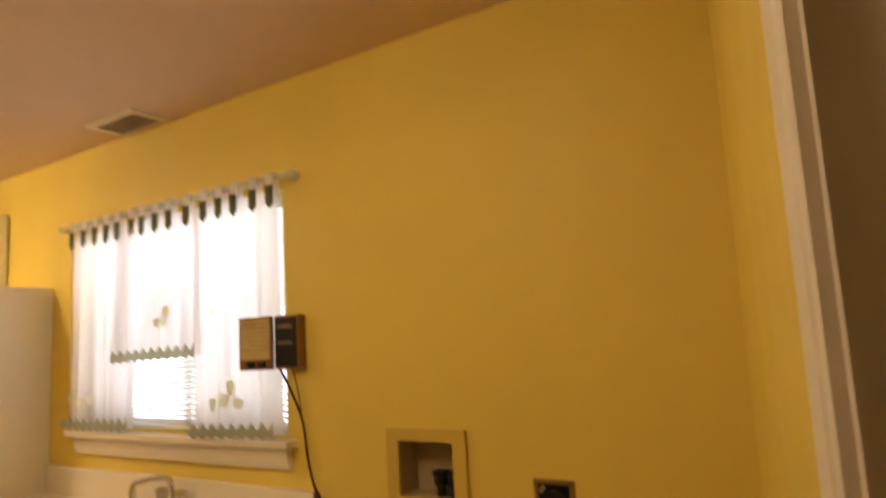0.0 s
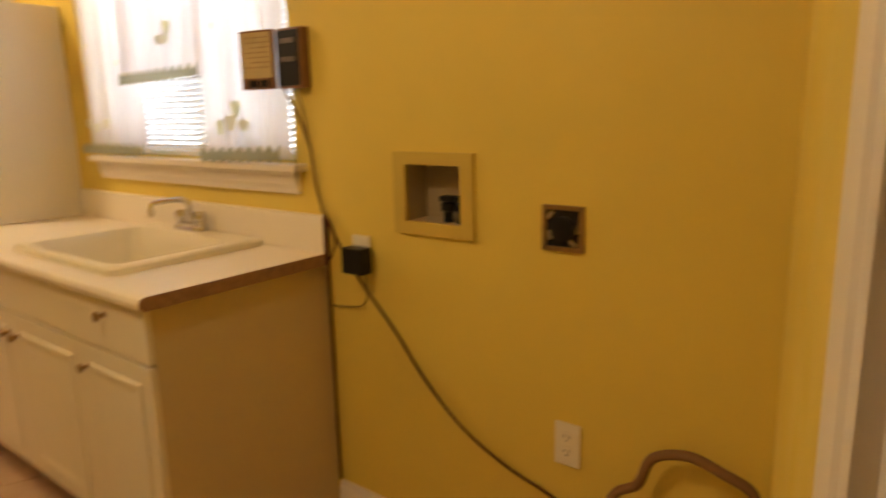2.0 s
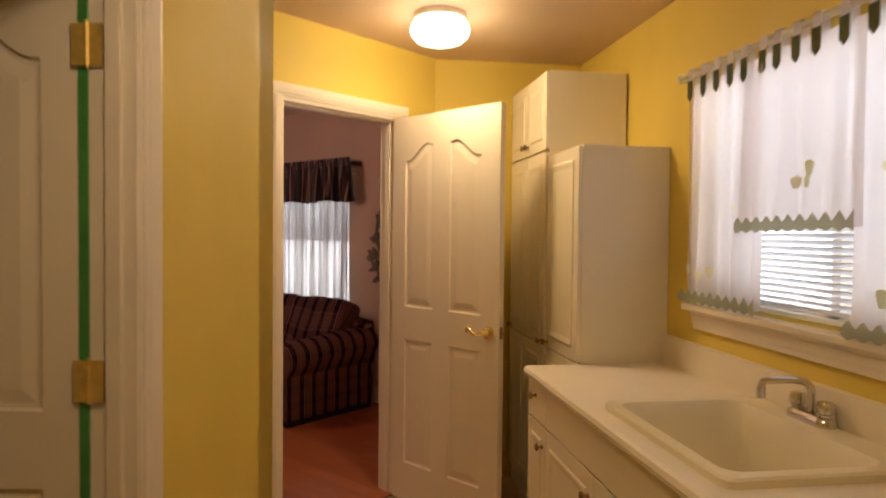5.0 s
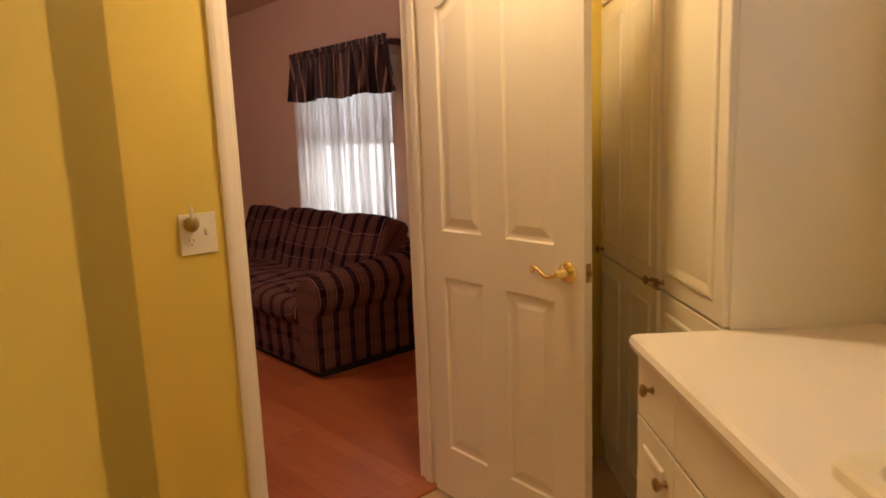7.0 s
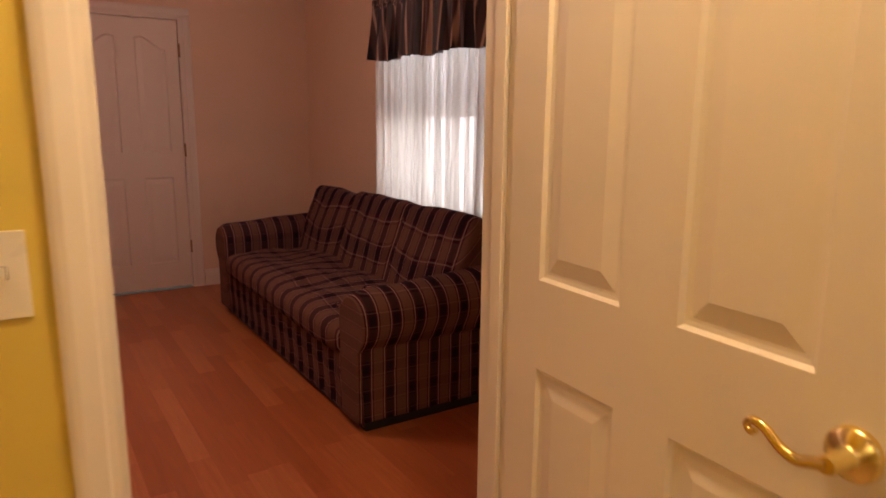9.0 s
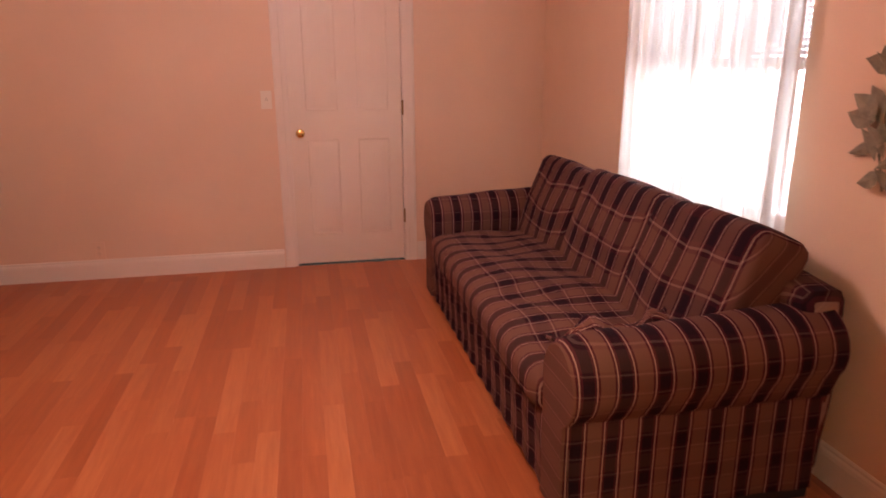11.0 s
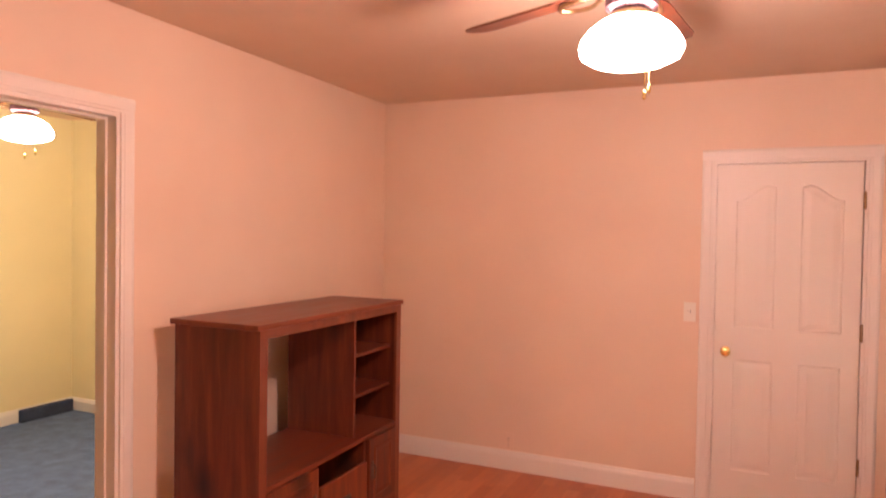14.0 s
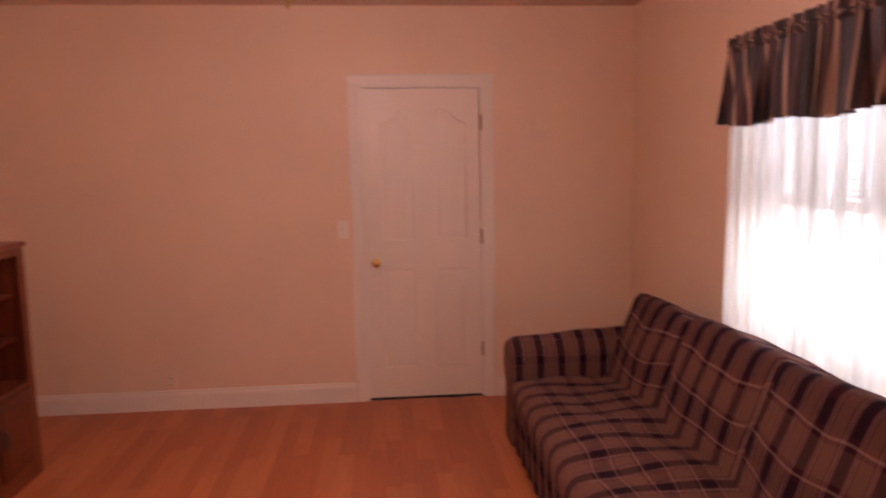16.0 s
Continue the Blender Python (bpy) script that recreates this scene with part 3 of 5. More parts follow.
b = bm_box(0, 0.003, 0, 0.024, 0.99, 1.05)
structure("strike_plate", b, OLDBRASS, MR @ Matrix.Translation((DL + 0.0175, 0.03, 0)), "dull brass strike plate in the jamb")
mesh_t = bm_box(DL, DR, 0.0, 0.118, 0.0, 0.009, bevel=0.003)
structure("threshold", mesh_t, PLANK, MR, "wooden threshold strip in the doorway")

# side door, swung away into the next room
px, py = lw(0.80, 0.118)
sdoor = thing("panel_door", Matrix.Translation((px, py, 0.012)) @ Matrix.Rotation(math.atan2(LN.y, LN.x) + radians(4), 4, "Z"), "white four-panel door swung open beside a strip of green tape", "door")
sl = panelled_leaf(sdoor, 0.735, 2.025, 0.035, DOOR_PANELS, DOORW)
round_knob(sl, 0.675, 0.0, 0.93, 1, BRASS)
for z in (0.25, 1.10, 1.82):
    hinge(sdoor, -0.012, 0.008, z, HINGEB)
part("tape", bm_box(0.798, 0.803, -0.130, -0.108, 0.02, 2.02), GREEN, JS, "strip of green painter's tape down the jamb")

# entry door, swung into the laundry
edoor = thing("panel_door", Matrix.Translation((-1.83, -1.64, 0.012)) @ Matrix.Rotation(math.atan2(0.905, 0.205), 4, "Z"), "white entry door swung open with a round brass knob", "door")
el = panelled_leaf(edoor, 0.945, 2.025, 0.036, [panel_outline(0.10, 0.405, 1.03, 1.88, 1), panel_outline(0.535, 0.84, 1.03, 1.88, -1), panel_outline(0.10, 0.405, 0.20, 0.86, 0), panel_outline(0.535, 0.84, 0.20, 0.86, 0)], DOORW)
round_knob(el, 0.885, -0.036, 0.93, -1, BRASS)
for z in (0.25, 1.05, 1.82):
    hinge(edoor, -0.004, 0.006, z, HINGEB)

# ---- laundry window ----
WY0, WY1, WZ0, WZ1 = 0.13, 1.40, 1.17, 2.03
win = thing("window_1", pose(0, 0, 0), "white framed window with a horizontal blind and painted sill", "window")
win["kind"] = "structure"
b = bmesh.new()
for y0, y1, z0, z1 in ((WY0, WY0 + 0.04, WZ0, WZ1), (WY1 - 0.04, WY1, WZ0, WZ1), (WY0, WY1, WZ0, WZ0 + 0.04), (WY0, WY1, WZ1 - 0.04, WZ1), (0.745, 0.785, WZ0, WZ1)):
    box(b, 0.075, 0.12, y0, y1, z0, z1)
part("window_frame", b, WHITE, win)
for a, c in ((WY0 + 0.04, 0.745), (0.785, WY1 - 0.04)):
    g = part("pane", bm_box(0.095, 0.099, a, c, WZ0 + 0.04, WZ1 - 0.04), GLASS, win)
    g.visible_shadow = False
b = bmesh.new()
box(b, -0.055, 0.075, WY0 - 0.05, WY1 + 0.05, WZ0 - 0.028, WZ0 - 0.002, bevel=0.006)
part("window_sill", b, WHITE, win, "white painted window sill")
b = bmesh.new()
pf = [(0, 1.07), (0.016, 1.07), (0.018, 1.085), (0.024, 1.10), (0.026, 1.125), (0.034, 1.142), (0, 1.142)]
ra = [b.verts.new((-x, WY0 - 0.02, z)) for x, z in pf]
rb = [b.verts.new((-x, WY1 + 0.02, z)) for x, z in pf]
for i in range(len(pf)):
    b.faces.new([ra[i], ra[(i + 1) % len(pf)], rb[(i + 1) % len(pf)], rb[i]])
b.faces.new(ra), b.faces.new(rb[::-1])
part("apron", b, WHITE, win, "moulded apron under the sill")
slat = finish(bm_box(-0.012, 0.012, -0.60, 0.60, -0.0012, 0.0012), "slat", BLIND)
blind = thing("window_blind", pose(0.045, 0.765, WZ0), "white horizontal slat blind in the laundry window", "blind")
part("head_rail", bm_box(-0.02, 0.02, -0.605, 0.605, 0.80, 0.84), BLIND, blind)
part("bottom_rail", bm_box(-0.012, 0.012, -0.60, 0.60, 0.008, 0.022), BLIND, blind)
for i in range(37):
    share("slat", slat, blind, pose(0, 0, 0.04 + i * 0.0208, 0, 38, 0))
for y in (-0.4, 0.4):
    part("ladder_cord", bm_tube([(0, y, 0.02), (0, y, 0.81)], 0.0015, 5), BLIND, blind)
b = bm_box(0, 0.02, -1.3, 3.2, 0.2, 3.2)
tagged(mesh("backdrop", b, OUTSIDE, pose(1.4, 0, 0)), "bright overcast daylight outside the window", "backdrop", "", "structure")
b = bm_box(0, 0.02, -0.2, 5.0, -0.3, 3.2)
tagged(mesh("backdrop", b, OUTSIDE2, MR @ pose(1.4, 0, 0)), "bright overcast daylight outside the window", "backdrop", "", "structure")


def cloth_sheet(width, heights, folds, depth, nx, nz, seed, gather=0.0, zigzag=0.0, tooth=0.05):
    """A hanging sheet in y 0..width and z -height..0; heights gives its length across the width."""
    rnd = random.Random(seed)
    ph = [rnd.uniform(0, 6.28) for _ in range(4)]
    bm = bmesh.new()
    grid = []
    for i in range(nx + 1):
        u = i / nx
        h = heights(u)
        col = []
        for j in range(nz + 1):
            w = j / nz
            a = folds * 2 * math.pi * u
            x = depth * (0.35 + 0.65 * w) * (math.sin(a + ph[0] + 0.7 * math.sin(2.3 * u * 6 + ph[1])) * 0.7 + 0.45 * math.sin(0.53 * a + ph[2] + w))
            z = -h * w
            if j == nz and zigzag:
                z += zigzag * (abs((u * width / tooth) % 1 - 0.5) * 2 - 0.5)
            y = u * width + 0.008 * math.sin(a * 1.7 + ph[3]) * w + gather * (u - 0.5) * w
            col.append(bm.verts.new((x, y, z)))
        grid.append(col)
    for i in range(nx):
        for j in range(nz):
            bm.faces.new([grid[i][j], grid[i + 1][j], grid[i + 1][j + 1], grid[i][j + 1]])
    return bm


def ribbon(width, z, hgt, tooth, xfun, seed):
    """A zigzag edged trim band along y."""
    bm = bmesh.new()
    n = int(width / tooth * 4)
    up, lo = [], []
    for i in range(n + 1):
        y = width * i / n
        k = abs((y / tooth) % 1 - 0.5) * 2
        up.append(bm.verts.new((xfun(y), y, z + hgt * (0.30 + 0.55 * k))))
        lo.append(bm.verts.new((xfun(y), y, z - hgt * (0.25 * k))))
    for i in range(n):
        bm.faces.new([lo[i], lo[i + 1], up[i + 1], up[i]])
    return bm


# cafe curtains on a clear rod with tabs
cur = thing("tab_curtain", pose(-0.035, 0.10, 2.035), "white tab-top cafe curtain with green zigzag trim and applique", "curtain")
CW = 1.37


def sheet_part(y0, y1, drop0, drop1, seed, x=0.0, folds=5):
    w = y1 - y0
    bm = cloth_sheet(w, lambda u: drop0 + (drop1 - drop0) * u, folds, 0.024, 70, 10, seed)
    for v in bm.verts:
        v.co += Vector((x, y0, -0.02))
    part("panel", bm, CURTAIN, cur, "", True)
    tr = ribbon(w, -0.02 - (drop0 + drop1) / 2, 0.055, 0.052, lambda y: x - 0.03, seed)
    sl = (drop1 - drop0) / w
    for v in tr.verts:
        v.co += Vector((0, y0, -sl * (v.co.y - w / 2)))
    part("trim", tr, TRIMG, cur, "green checked zigzag hem")


sheet_part(0.03, 0.47, 0.83, 0.84, 3, 0.0, 4)
sheet_part(0.42, 0.96, 0.55, 0.56, 5, -0.012, 5)
sheet_part(0.86, 1.36, 0.83, 0.83, 7, 0.0, 5)
part("rod", bm_tube([(0, -0.04, 0.03), (0, CW + 0.04, 0.03)], 0.012, 10), CLEAR, cur, "clear plastic curtain rod")
for y in (-0.045, CW + 0.045):
    part("finial", bm_lathe([(0.004, -0.02), (0.018, -0.008), (0.018, 0.01), (0.006, 0.02)], 12, pose(0, y, 0.03, 90)), CLEAR, cur)
    part("bracket", bm_box(0, 0.034, y - 0.012, y + 0.012, 0.016, 0.044), CLEAR, cur)
rt = random.Random(4)
for i in range(15):
    y = 0.05 + i * 0.091 + rt.uniform(-0.018, 0.018)
    if y > 1.36:
        break
    b = bmesh.new()
    box(b, -0.0155, -0.0135, y - 0.017, y + 0.017, -0.055, 0.045)
    box(b, 0.0135, 0.0155, y - 0.017, y + 0.017, -0.03, 0.045)
    box(b, -0.0155, 0.0155, y - 0.017, y + 0.017, 0.043, 0.045)
    part("tab", b, CURTAIN, cur)
    b = bmesh.new()
    pts = [(y - 0.018, 0.0), (y + 0.018, 0.0), (y + 0.018, -0.062), (y, -0.08), (y - 0.018, -0.062)]
    prism(b, [(p, q) for p, q in pts], -0.0185, -0.016, Matrix(((0, 0, 1, 0), (1, 0, 0, 0), (0, 1, 0, 0), (0, 0, 0, 1))))
    part("tab_end", b, TABG, cur, "dark green pointed tab end")
AX = Matrix(((0, 0, 1, 0), (1, 0, 0, 0), (0, 1, 0, 0), (0, 0, 0, 1)))
LEAFG = cloth("faded_green_applique", (0.84, 0.84, 0.64), 0.05, 0.65)
for y, z, r, mat in ((0.27, -0.735, 0.030, APPLY), (0.20, -0.745, 0.024, APPLY), (0.235, -0.69, 0.020, LEAFG), (0.33, -0.75, 0.018, LEAFG), (0.66, -0.44, 0.022, APPLY), (0.605, -0.40, 0.017, LEAFG), (0.615, -0.44, 0.012, LEAFG),
                     (1.12, -0.735, 0.026, APPLY), (1.20, -0.75, 0.022, APPLY), (1.27, -0.73, 0.014, LEAFG), (0.98, -0.50, 0.008, LEAFG), (1.22, -0.42, 0.008, LEAFG), (0.33, -0.42, 0.008, LEAFG)):
    b = bmesh.new()
    tall = 1.7 if mat is LEAFG else 1.0
    prism(b, [(y + r * (1 + 0.25 * math.sin(3 * a)) * math.cos(a), z + r * tall * (1 + 0.2 * math.cos(2 * a)) * math.sin(a)) for a in [i * 0.393 for i in range(16)]], -0.0345, -0.032, AX)
    part("applique", b, mat, cur, "faded cloth applique")

# ---- laundry things ----
CT = 0.885
cabn = thing("base_cabinet", pose(0, 0.018, 0), "white laminate base cabinet with panel doors under the counter", "cabinet")
b = bmesh.new()
box(b, -0.60, 0, 0.0, 0.016, 0.0, 0.848)
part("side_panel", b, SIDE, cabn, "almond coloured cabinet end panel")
b = bmesh.new()
box(b, -0.60, 0, 0.016, 1.63, 0.11, 0.128)
box(b, -0.012, 0, 0.016, 1.63, 0.128, 0.84)
box(b, -0.60, -0.012, 1.614, 1.63, 0.128, 0.84)
box(b, -0.60, -0.585, 0.016, 1.614, 0.128, 0.84)
part("body", b, LAMIN, cabn)
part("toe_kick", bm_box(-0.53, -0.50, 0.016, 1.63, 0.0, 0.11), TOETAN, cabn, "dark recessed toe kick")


def cab_front(parent, y0, y1, z0, z1, x, knob=None, raised=True, name="door"):
    """A cabinet front facing -x with a raised field."""
    w, h = y1 - y0, z1 - z0
    bm = bmesh.new()
    box(bm, x - 0.018, x, y0 + 0.0015, y1 - 0.0015, z0 + 0.0015, z1 - 0.0015, bevel=0.003)
    fr = part(name, bm, LAMIN, parent)
    if raised:
        o = [(y0 + 0.055, z0 + 0.055), (y1 - 0.055, z0 + 0.055), (y1 - 0.055, z1 - 0.055), (y0 + 0.055, z1 - 0.055)]
        pb = bmesh.new()
        vv = []
        for d, dep in ((0, 0.0), (0.004, 0.005), (0.012, 0.006), (0.034, 0.0015), (0.036, 0.0015)):
            q = inset(o, d) if d else o
            vv.append([pb.verts.new((x - 0.0185 - dep, yy, zz)) for yy, zz in q])
        for a, c in zip(vv, vv[1:]):
            for i in range(4):
                pb.faces.new([a[i], a[(i + 1) % 4], c[(i + 1) % 4], c[i]])
        pb.faces.new(vv[-1])
        part("panel", pb, LAMIN, fr)
    if knob:
        ky, kz = knob
        kb = bmesh.new()
        lathe(kb, [(0.009, 0), (0.009, 0.003), (0.005, 0.006), (0.005, 0.014), (0.014, 0.02), (0.0155, 0.025), (0.012, 0.029), (0.004, 0.031)], 16, Matrix.Translation((x - 0.018, ky, kz)) @ Matrix.Rotation(radians(-90), 4, "Y"))
        part("knob", kb, OLDBRASS, fr, "small bronze knob", True)
    return fr


XF = -0.60
cab_front(cabn, 0.0, 1.385, 0.694, 0.845, XF, (0.215, 0.80), False, "drawer_front")
cab_front(cabn, 1.385, 1.63, 0.694, 0.845, XF, (1.52, 0.79), False, "drawer_front")
cab_front(cabn, 0.0, 0.40, 0.115, 0.69, XF, (0.358, 0.62), True)
cab_front(cabn, 0.40, 0.895, 0.115, 0.69, XF, (0.855, 0.615), True)
cab_front(cabn, 0.895, 1.385, 0.115, 0.69, XF, (0.935, 0.615), True)
cab_front(cabn, 1.385, 1.63, 0.115, 0.69, XF, (1.425, 0.612), True)
ctr = thing("countertop", pose(0, 0, 0), "white laminate countertop with backsplash and bare board end", "countertop")
b = bmesh.new()
prof = [(-0.60, 0.848), (-0.626, 0.848), (-0.636, 0.855), (-0.638, 0.868), (-0.632, 0.881), (-0.618, CT), (-0.02, CT), (-0.02, CT + 0.118), (0.0, CT + 0.122), (0.0, 0.848)]
SX0, SX1, SY0, SY1 = -0.563, -0.026, 0.29, 0.985


def run(pr, y0, y1):
    ra = [b.verts.new((x, y0, z)) for x, z in pr]
    rb = [b.verts.new((x, y1, z)) for x, z in pr]
    for i in range(len(pr)):
        b.faces.new([ra[i], ra[(i + 1) % len(pr)], rb[(i + 1) % len(pr)], rb[i]])
    b.faces.new(ra), b.faces.new(rb[::-1])


run(prof, 0.002, SY0 + 0.03)
run(prof, SY1 - 0.03, 1.66)
run([(SX0 + 0.02, 0.848), *prof[1:6], (SX0 + 0.02, CT)], SY0 + 0.03, SY1 - 0.03)
run([(SX1 - 0.085, 0.848), (SX1 - 0.085, CT), *prof[6:]], SY0 + 0.03, SY1 - 0.03)
part("top", b, COUNTER, ctr)
b = bmesh.new()
vs = [b.verts.new((x, 0.0, z)) for x, z in prof]
ve = [b.verts.new((x, 0.0022, z)) for x, z in prof]
b.faces.new(vs)
for i in range(len(prof)):
    b.faces.new([vs[i], vs[(i + 1) % len(prof)], ve[(i + 1) % len(prof)], ve[i]])
part("cut_end", b, PARTICLE, ctr, "bare brown particle board end")

sink = thing("utility_sink", pose(0, 0, CT), "almond plastic drop-in utility sink", "sink")
b = bmesh.new()


def rrect(x0, x1, y0, y1, r, n=5):
    out = []
    for cx, cy, a0 in ((x1 - r, y1 - r, 0), (x0 + r, y1 - r, 90), (x0 + r, y0 + r, 180), (x1 - r, y0 + r, 270)):
        out += [(cx + r * math.cos(radians(a0 + 90 * i / n)), cy + r * math.sin(radians(a0 + 90 * i / n))) for i in range(n + 1)]
    return out


def loft(bm, loops, close=True):
    vv = [[bm.verts.new(p) for p in l] for l in loops]
    for a, c in zip(vv, vv[1:]):
        for i in range(len(a)):
            bm.faces.new([a[i], a[(i + 1) % len(a)], c[(i + 1) % len(c)], c[i]])
    if close:
        bm.faces.new(vv[-1])


levels = [(SX0, SX1, SY0, SY1, 0.03, -0.002), (SX0, SX1, SY0, SY1, 0.03, 0.018), (SX0 + 0.006, SX1 - 0.006, SY0 + 0.006, SY1 - 0.006, 0.028, 0.024),
          (SX0 + 0.030, SX1 - 0.1, SY0 + 0.04, SY1 - 0.04, 0.05, 0.024), (SX0 + 0.036, SX1 - 0.105, SY0 + 0.046, SY1 - 0.046, 0.05, 0.016), (SX0 + 0.045, SX1 - 0.115, SY0 + 0.06, SY1 - 0.06, 0.07, -0.02), (SX0 + 0.07, SX1 - 0.13, SY0 + 0.10, SY1 - 0.10, 0.09, -0.22), (SX0 + 0.12, SX1 - 0.18, SY0 + 0.16, SY1 - 0.16, 0.08, -0.24)]
loft(b, [[(x, y, z) for x, y in rrect(a, c, d, e, r)] for a, c, d, e, r, z in levels])
part("basin", b, SINKM, sink, "", True)
part("drain", bm_lathe([(0.04, -0.239), (0.036, -0.236), (0.01, -0.237)], 20, pose(-0.32, 0.66, 0)), CHROME, sink, "chrome drain")

fau = thing("faucet", pose(-0.058, 0.685, CT + 0.024), "chrome two-handle laundry faucet with a swivel spout", "faucet")
b = bmesh.new()
loft(b, [[(x, y, z) for x, y in rrect(-0.03 + i, 0.03 - i, -0.085 + i, 0.085 - i, 0.028 - i)] for i, z in ((0, 0), (0, 0.012), (0.006, 0.024), (0.012, 0.027))])
part("base", b, CHROME, fau, "", True)
b = bmesh.new()
tube(b, smooth_path([(0, 0, 0.02), (0, 0, 0.085), (-0.012, 0.004, 0.108), (-0.04, 0.014, 0.116), (-0.10, 0.034, 0.112), (-0.124, 0.042, 0.105), (-0.129, 0.043, 0.084)], 5), 0.0105, 12)
lathe(b, [(0.013, 0.062), (0.013, 0.088), (0.011, 0.09)], 12, pose(-0.129, 0.043, 0))
part("spout", b, CHROME, fau, "", True)
for y in (-0.058, 0.058):
    b = bmesh.new()
    lathe(b, [(0.016, 0.022), (0.016, 0.034), (0.022, 0.038), (0.024, 0.062), (0.020, 0.070), (0.01, 0.072)], 10, pose(0, y, 0))
    part("handle", b, CHROME, fau, "clear and chrome round tap handle", True)

# tall cabinets
t1 = thing("tall_cabinet", pose(0, 1.662, 0), "tall white laminate pantry cabinet with panel doors", "cabinet", "tall laundry cabinets")
part("body", bm_box(-0.39, -0.002, 0, 0.435, 0.0, 1.81), LAMIN, t1)
cab_front(t1, 0, 0.435, 0.10, 0.885, -0.39, None)
cab_front(t1, 0, 0.435, 0.89, 1.808, -0.39, (0.405, 0.915))
t2 = thing("tall_cabinet", pose(0, 2.099, 0), "taller white laminate cabinet with upper and lower panel doors", "cabinet", "tall laundry cabinets")
part("body", bm_box(-0.40, -0.012, 0, 0.66, 0.0, 2.222), LAMIN, t2)
for a, c, k in ((0, 0.33, 0.06), (0.33, 0.66, 0.60)):
    cab_front(t2, a, c, 0.10, 0.885, -0.40, None)
    cab_front(t2, a, c, 0.89, 1.83, -0.40, (0.035 if a == 0 else 0.62, 0.91))
    cab_front(t2, a, c, 1.84, 2.22, -0.40, (0.30 if a == 0 else 0.36, 1.885))

# ceiling lamp
cl = thing("ceiling_lamp", pose(-0.955, 1.99, H1), "lit opal glass flush ceiling lamp on a white pan", "lamp")
part("pan", bm_lathe([(0.115, 0), (0.12, -0.012), (0.118, -0.03), (0.108, -0.034)], 32), WHITE, cl)
sh = part("shade", bm_lathe([(0.108, -0.03), (0.128, -0.05), (0.136, -0.075), (0.130, -0.10), (0.105, -0.125), (0.06, -0.14), (0.015, -0.145)], 32), GLOBE1, cl, "glowing ribbed opal glass bowl", True)
sh.visible_shadow = False
L_LAUNDRY.matrix_world = pose(-0.955, 1.99, H1 - 0.085)
# unseen copy of the lamp, added to house the fill bulb
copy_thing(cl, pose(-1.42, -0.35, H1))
L_FILL.matrix_world = pose(-1.42, -0.35, H1 - 0.085)
# ceiling register
reg = thing("ceiling_vent", pose(-0.105, 0.90, H1 - 0.002), "white ceiling air register above the counter", "vent")
b = bmesh.new()
for x0, x1, y0, y1 in ((-0.085, -0.06, -0.16, 0.16), (0.06, 0.085, -0.16, 0.16), (-0.06, 0.06, -0.16, -0.13), (-0.06, 0.06, 0.13, 0.16)):
    box(b, x0, x1, y0, y1, -0.01, 0.0)
part("frame", b, WHITE, reg)
part("backing", bm_box(-0.06, 0.06, -0.13, 0.13, -0.001, 0.0), OLDBRASS, reg, "dark duct behind the slats")
sm = finish(bm_box(-0.06, 0.06, -0.006, 0.006, -0.001, 0.001), "slat", WHITE)
for i in range(11):
    share("slat", sm, reg, pose(0, -0.11 + i * 0.022, -0.006, 35))

# washer supply box
wb = thing("washer_outlet_box", pose(0, -0.437, 1.10), "recessed almond washer supply box with two dark valves", "supply box")
WB = paint("almond_box_plastic", (0.58, 0.42, 0.08), 0.6, 0.04, 80, 0.05)
b = bmesh.new()
for y0, y1, z0, z1 in ((-0.139, -0.096, -0.116, 0.114), (0.096, 0.139, -0.116, 0.114), (-0.096, 0.096, -0.116, -0.08), (-0.096, 0.096, 0.08, 0.114)):
    box(b, -0.012, 0.0, y0, y1, z0, z1)
part("frame", b, WB, wb)
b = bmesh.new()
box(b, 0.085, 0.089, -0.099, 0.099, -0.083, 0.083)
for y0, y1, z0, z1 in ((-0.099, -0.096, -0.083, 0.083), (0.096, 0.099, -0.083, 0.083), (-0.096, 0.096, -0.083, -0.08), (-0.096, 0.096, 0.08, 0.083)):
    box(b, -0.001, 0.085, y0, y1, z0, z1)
# recess gets a darker copy of the plastic, its shade put in the colour
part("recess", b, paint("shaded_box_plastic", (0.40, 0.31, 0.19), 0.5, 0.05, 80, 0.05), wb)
for y in (-0.026, -0.072):
    b = bmesh.new()
    lathe(b, [(0.014, 0), (0.014, 0.03), (0.021, 0.032), (0.021, 0.052), (0.01, 0.058)], 12, pose(0.03, y, -0.079))
    lathe(b, [(0.008, 0), (0.008, 0.02)], 8, pose(0.085, y, -0.045, 0, -90, 0))
    part("valve", b, BLACKP, wb, "dark hose valve", True)
    b = bm_box(0.012, 0.045, y - 0.022, y + 0.019, -0.022, -0.006, bevel=0.003)
    part("valve_handle", b, BLACKP, wb)


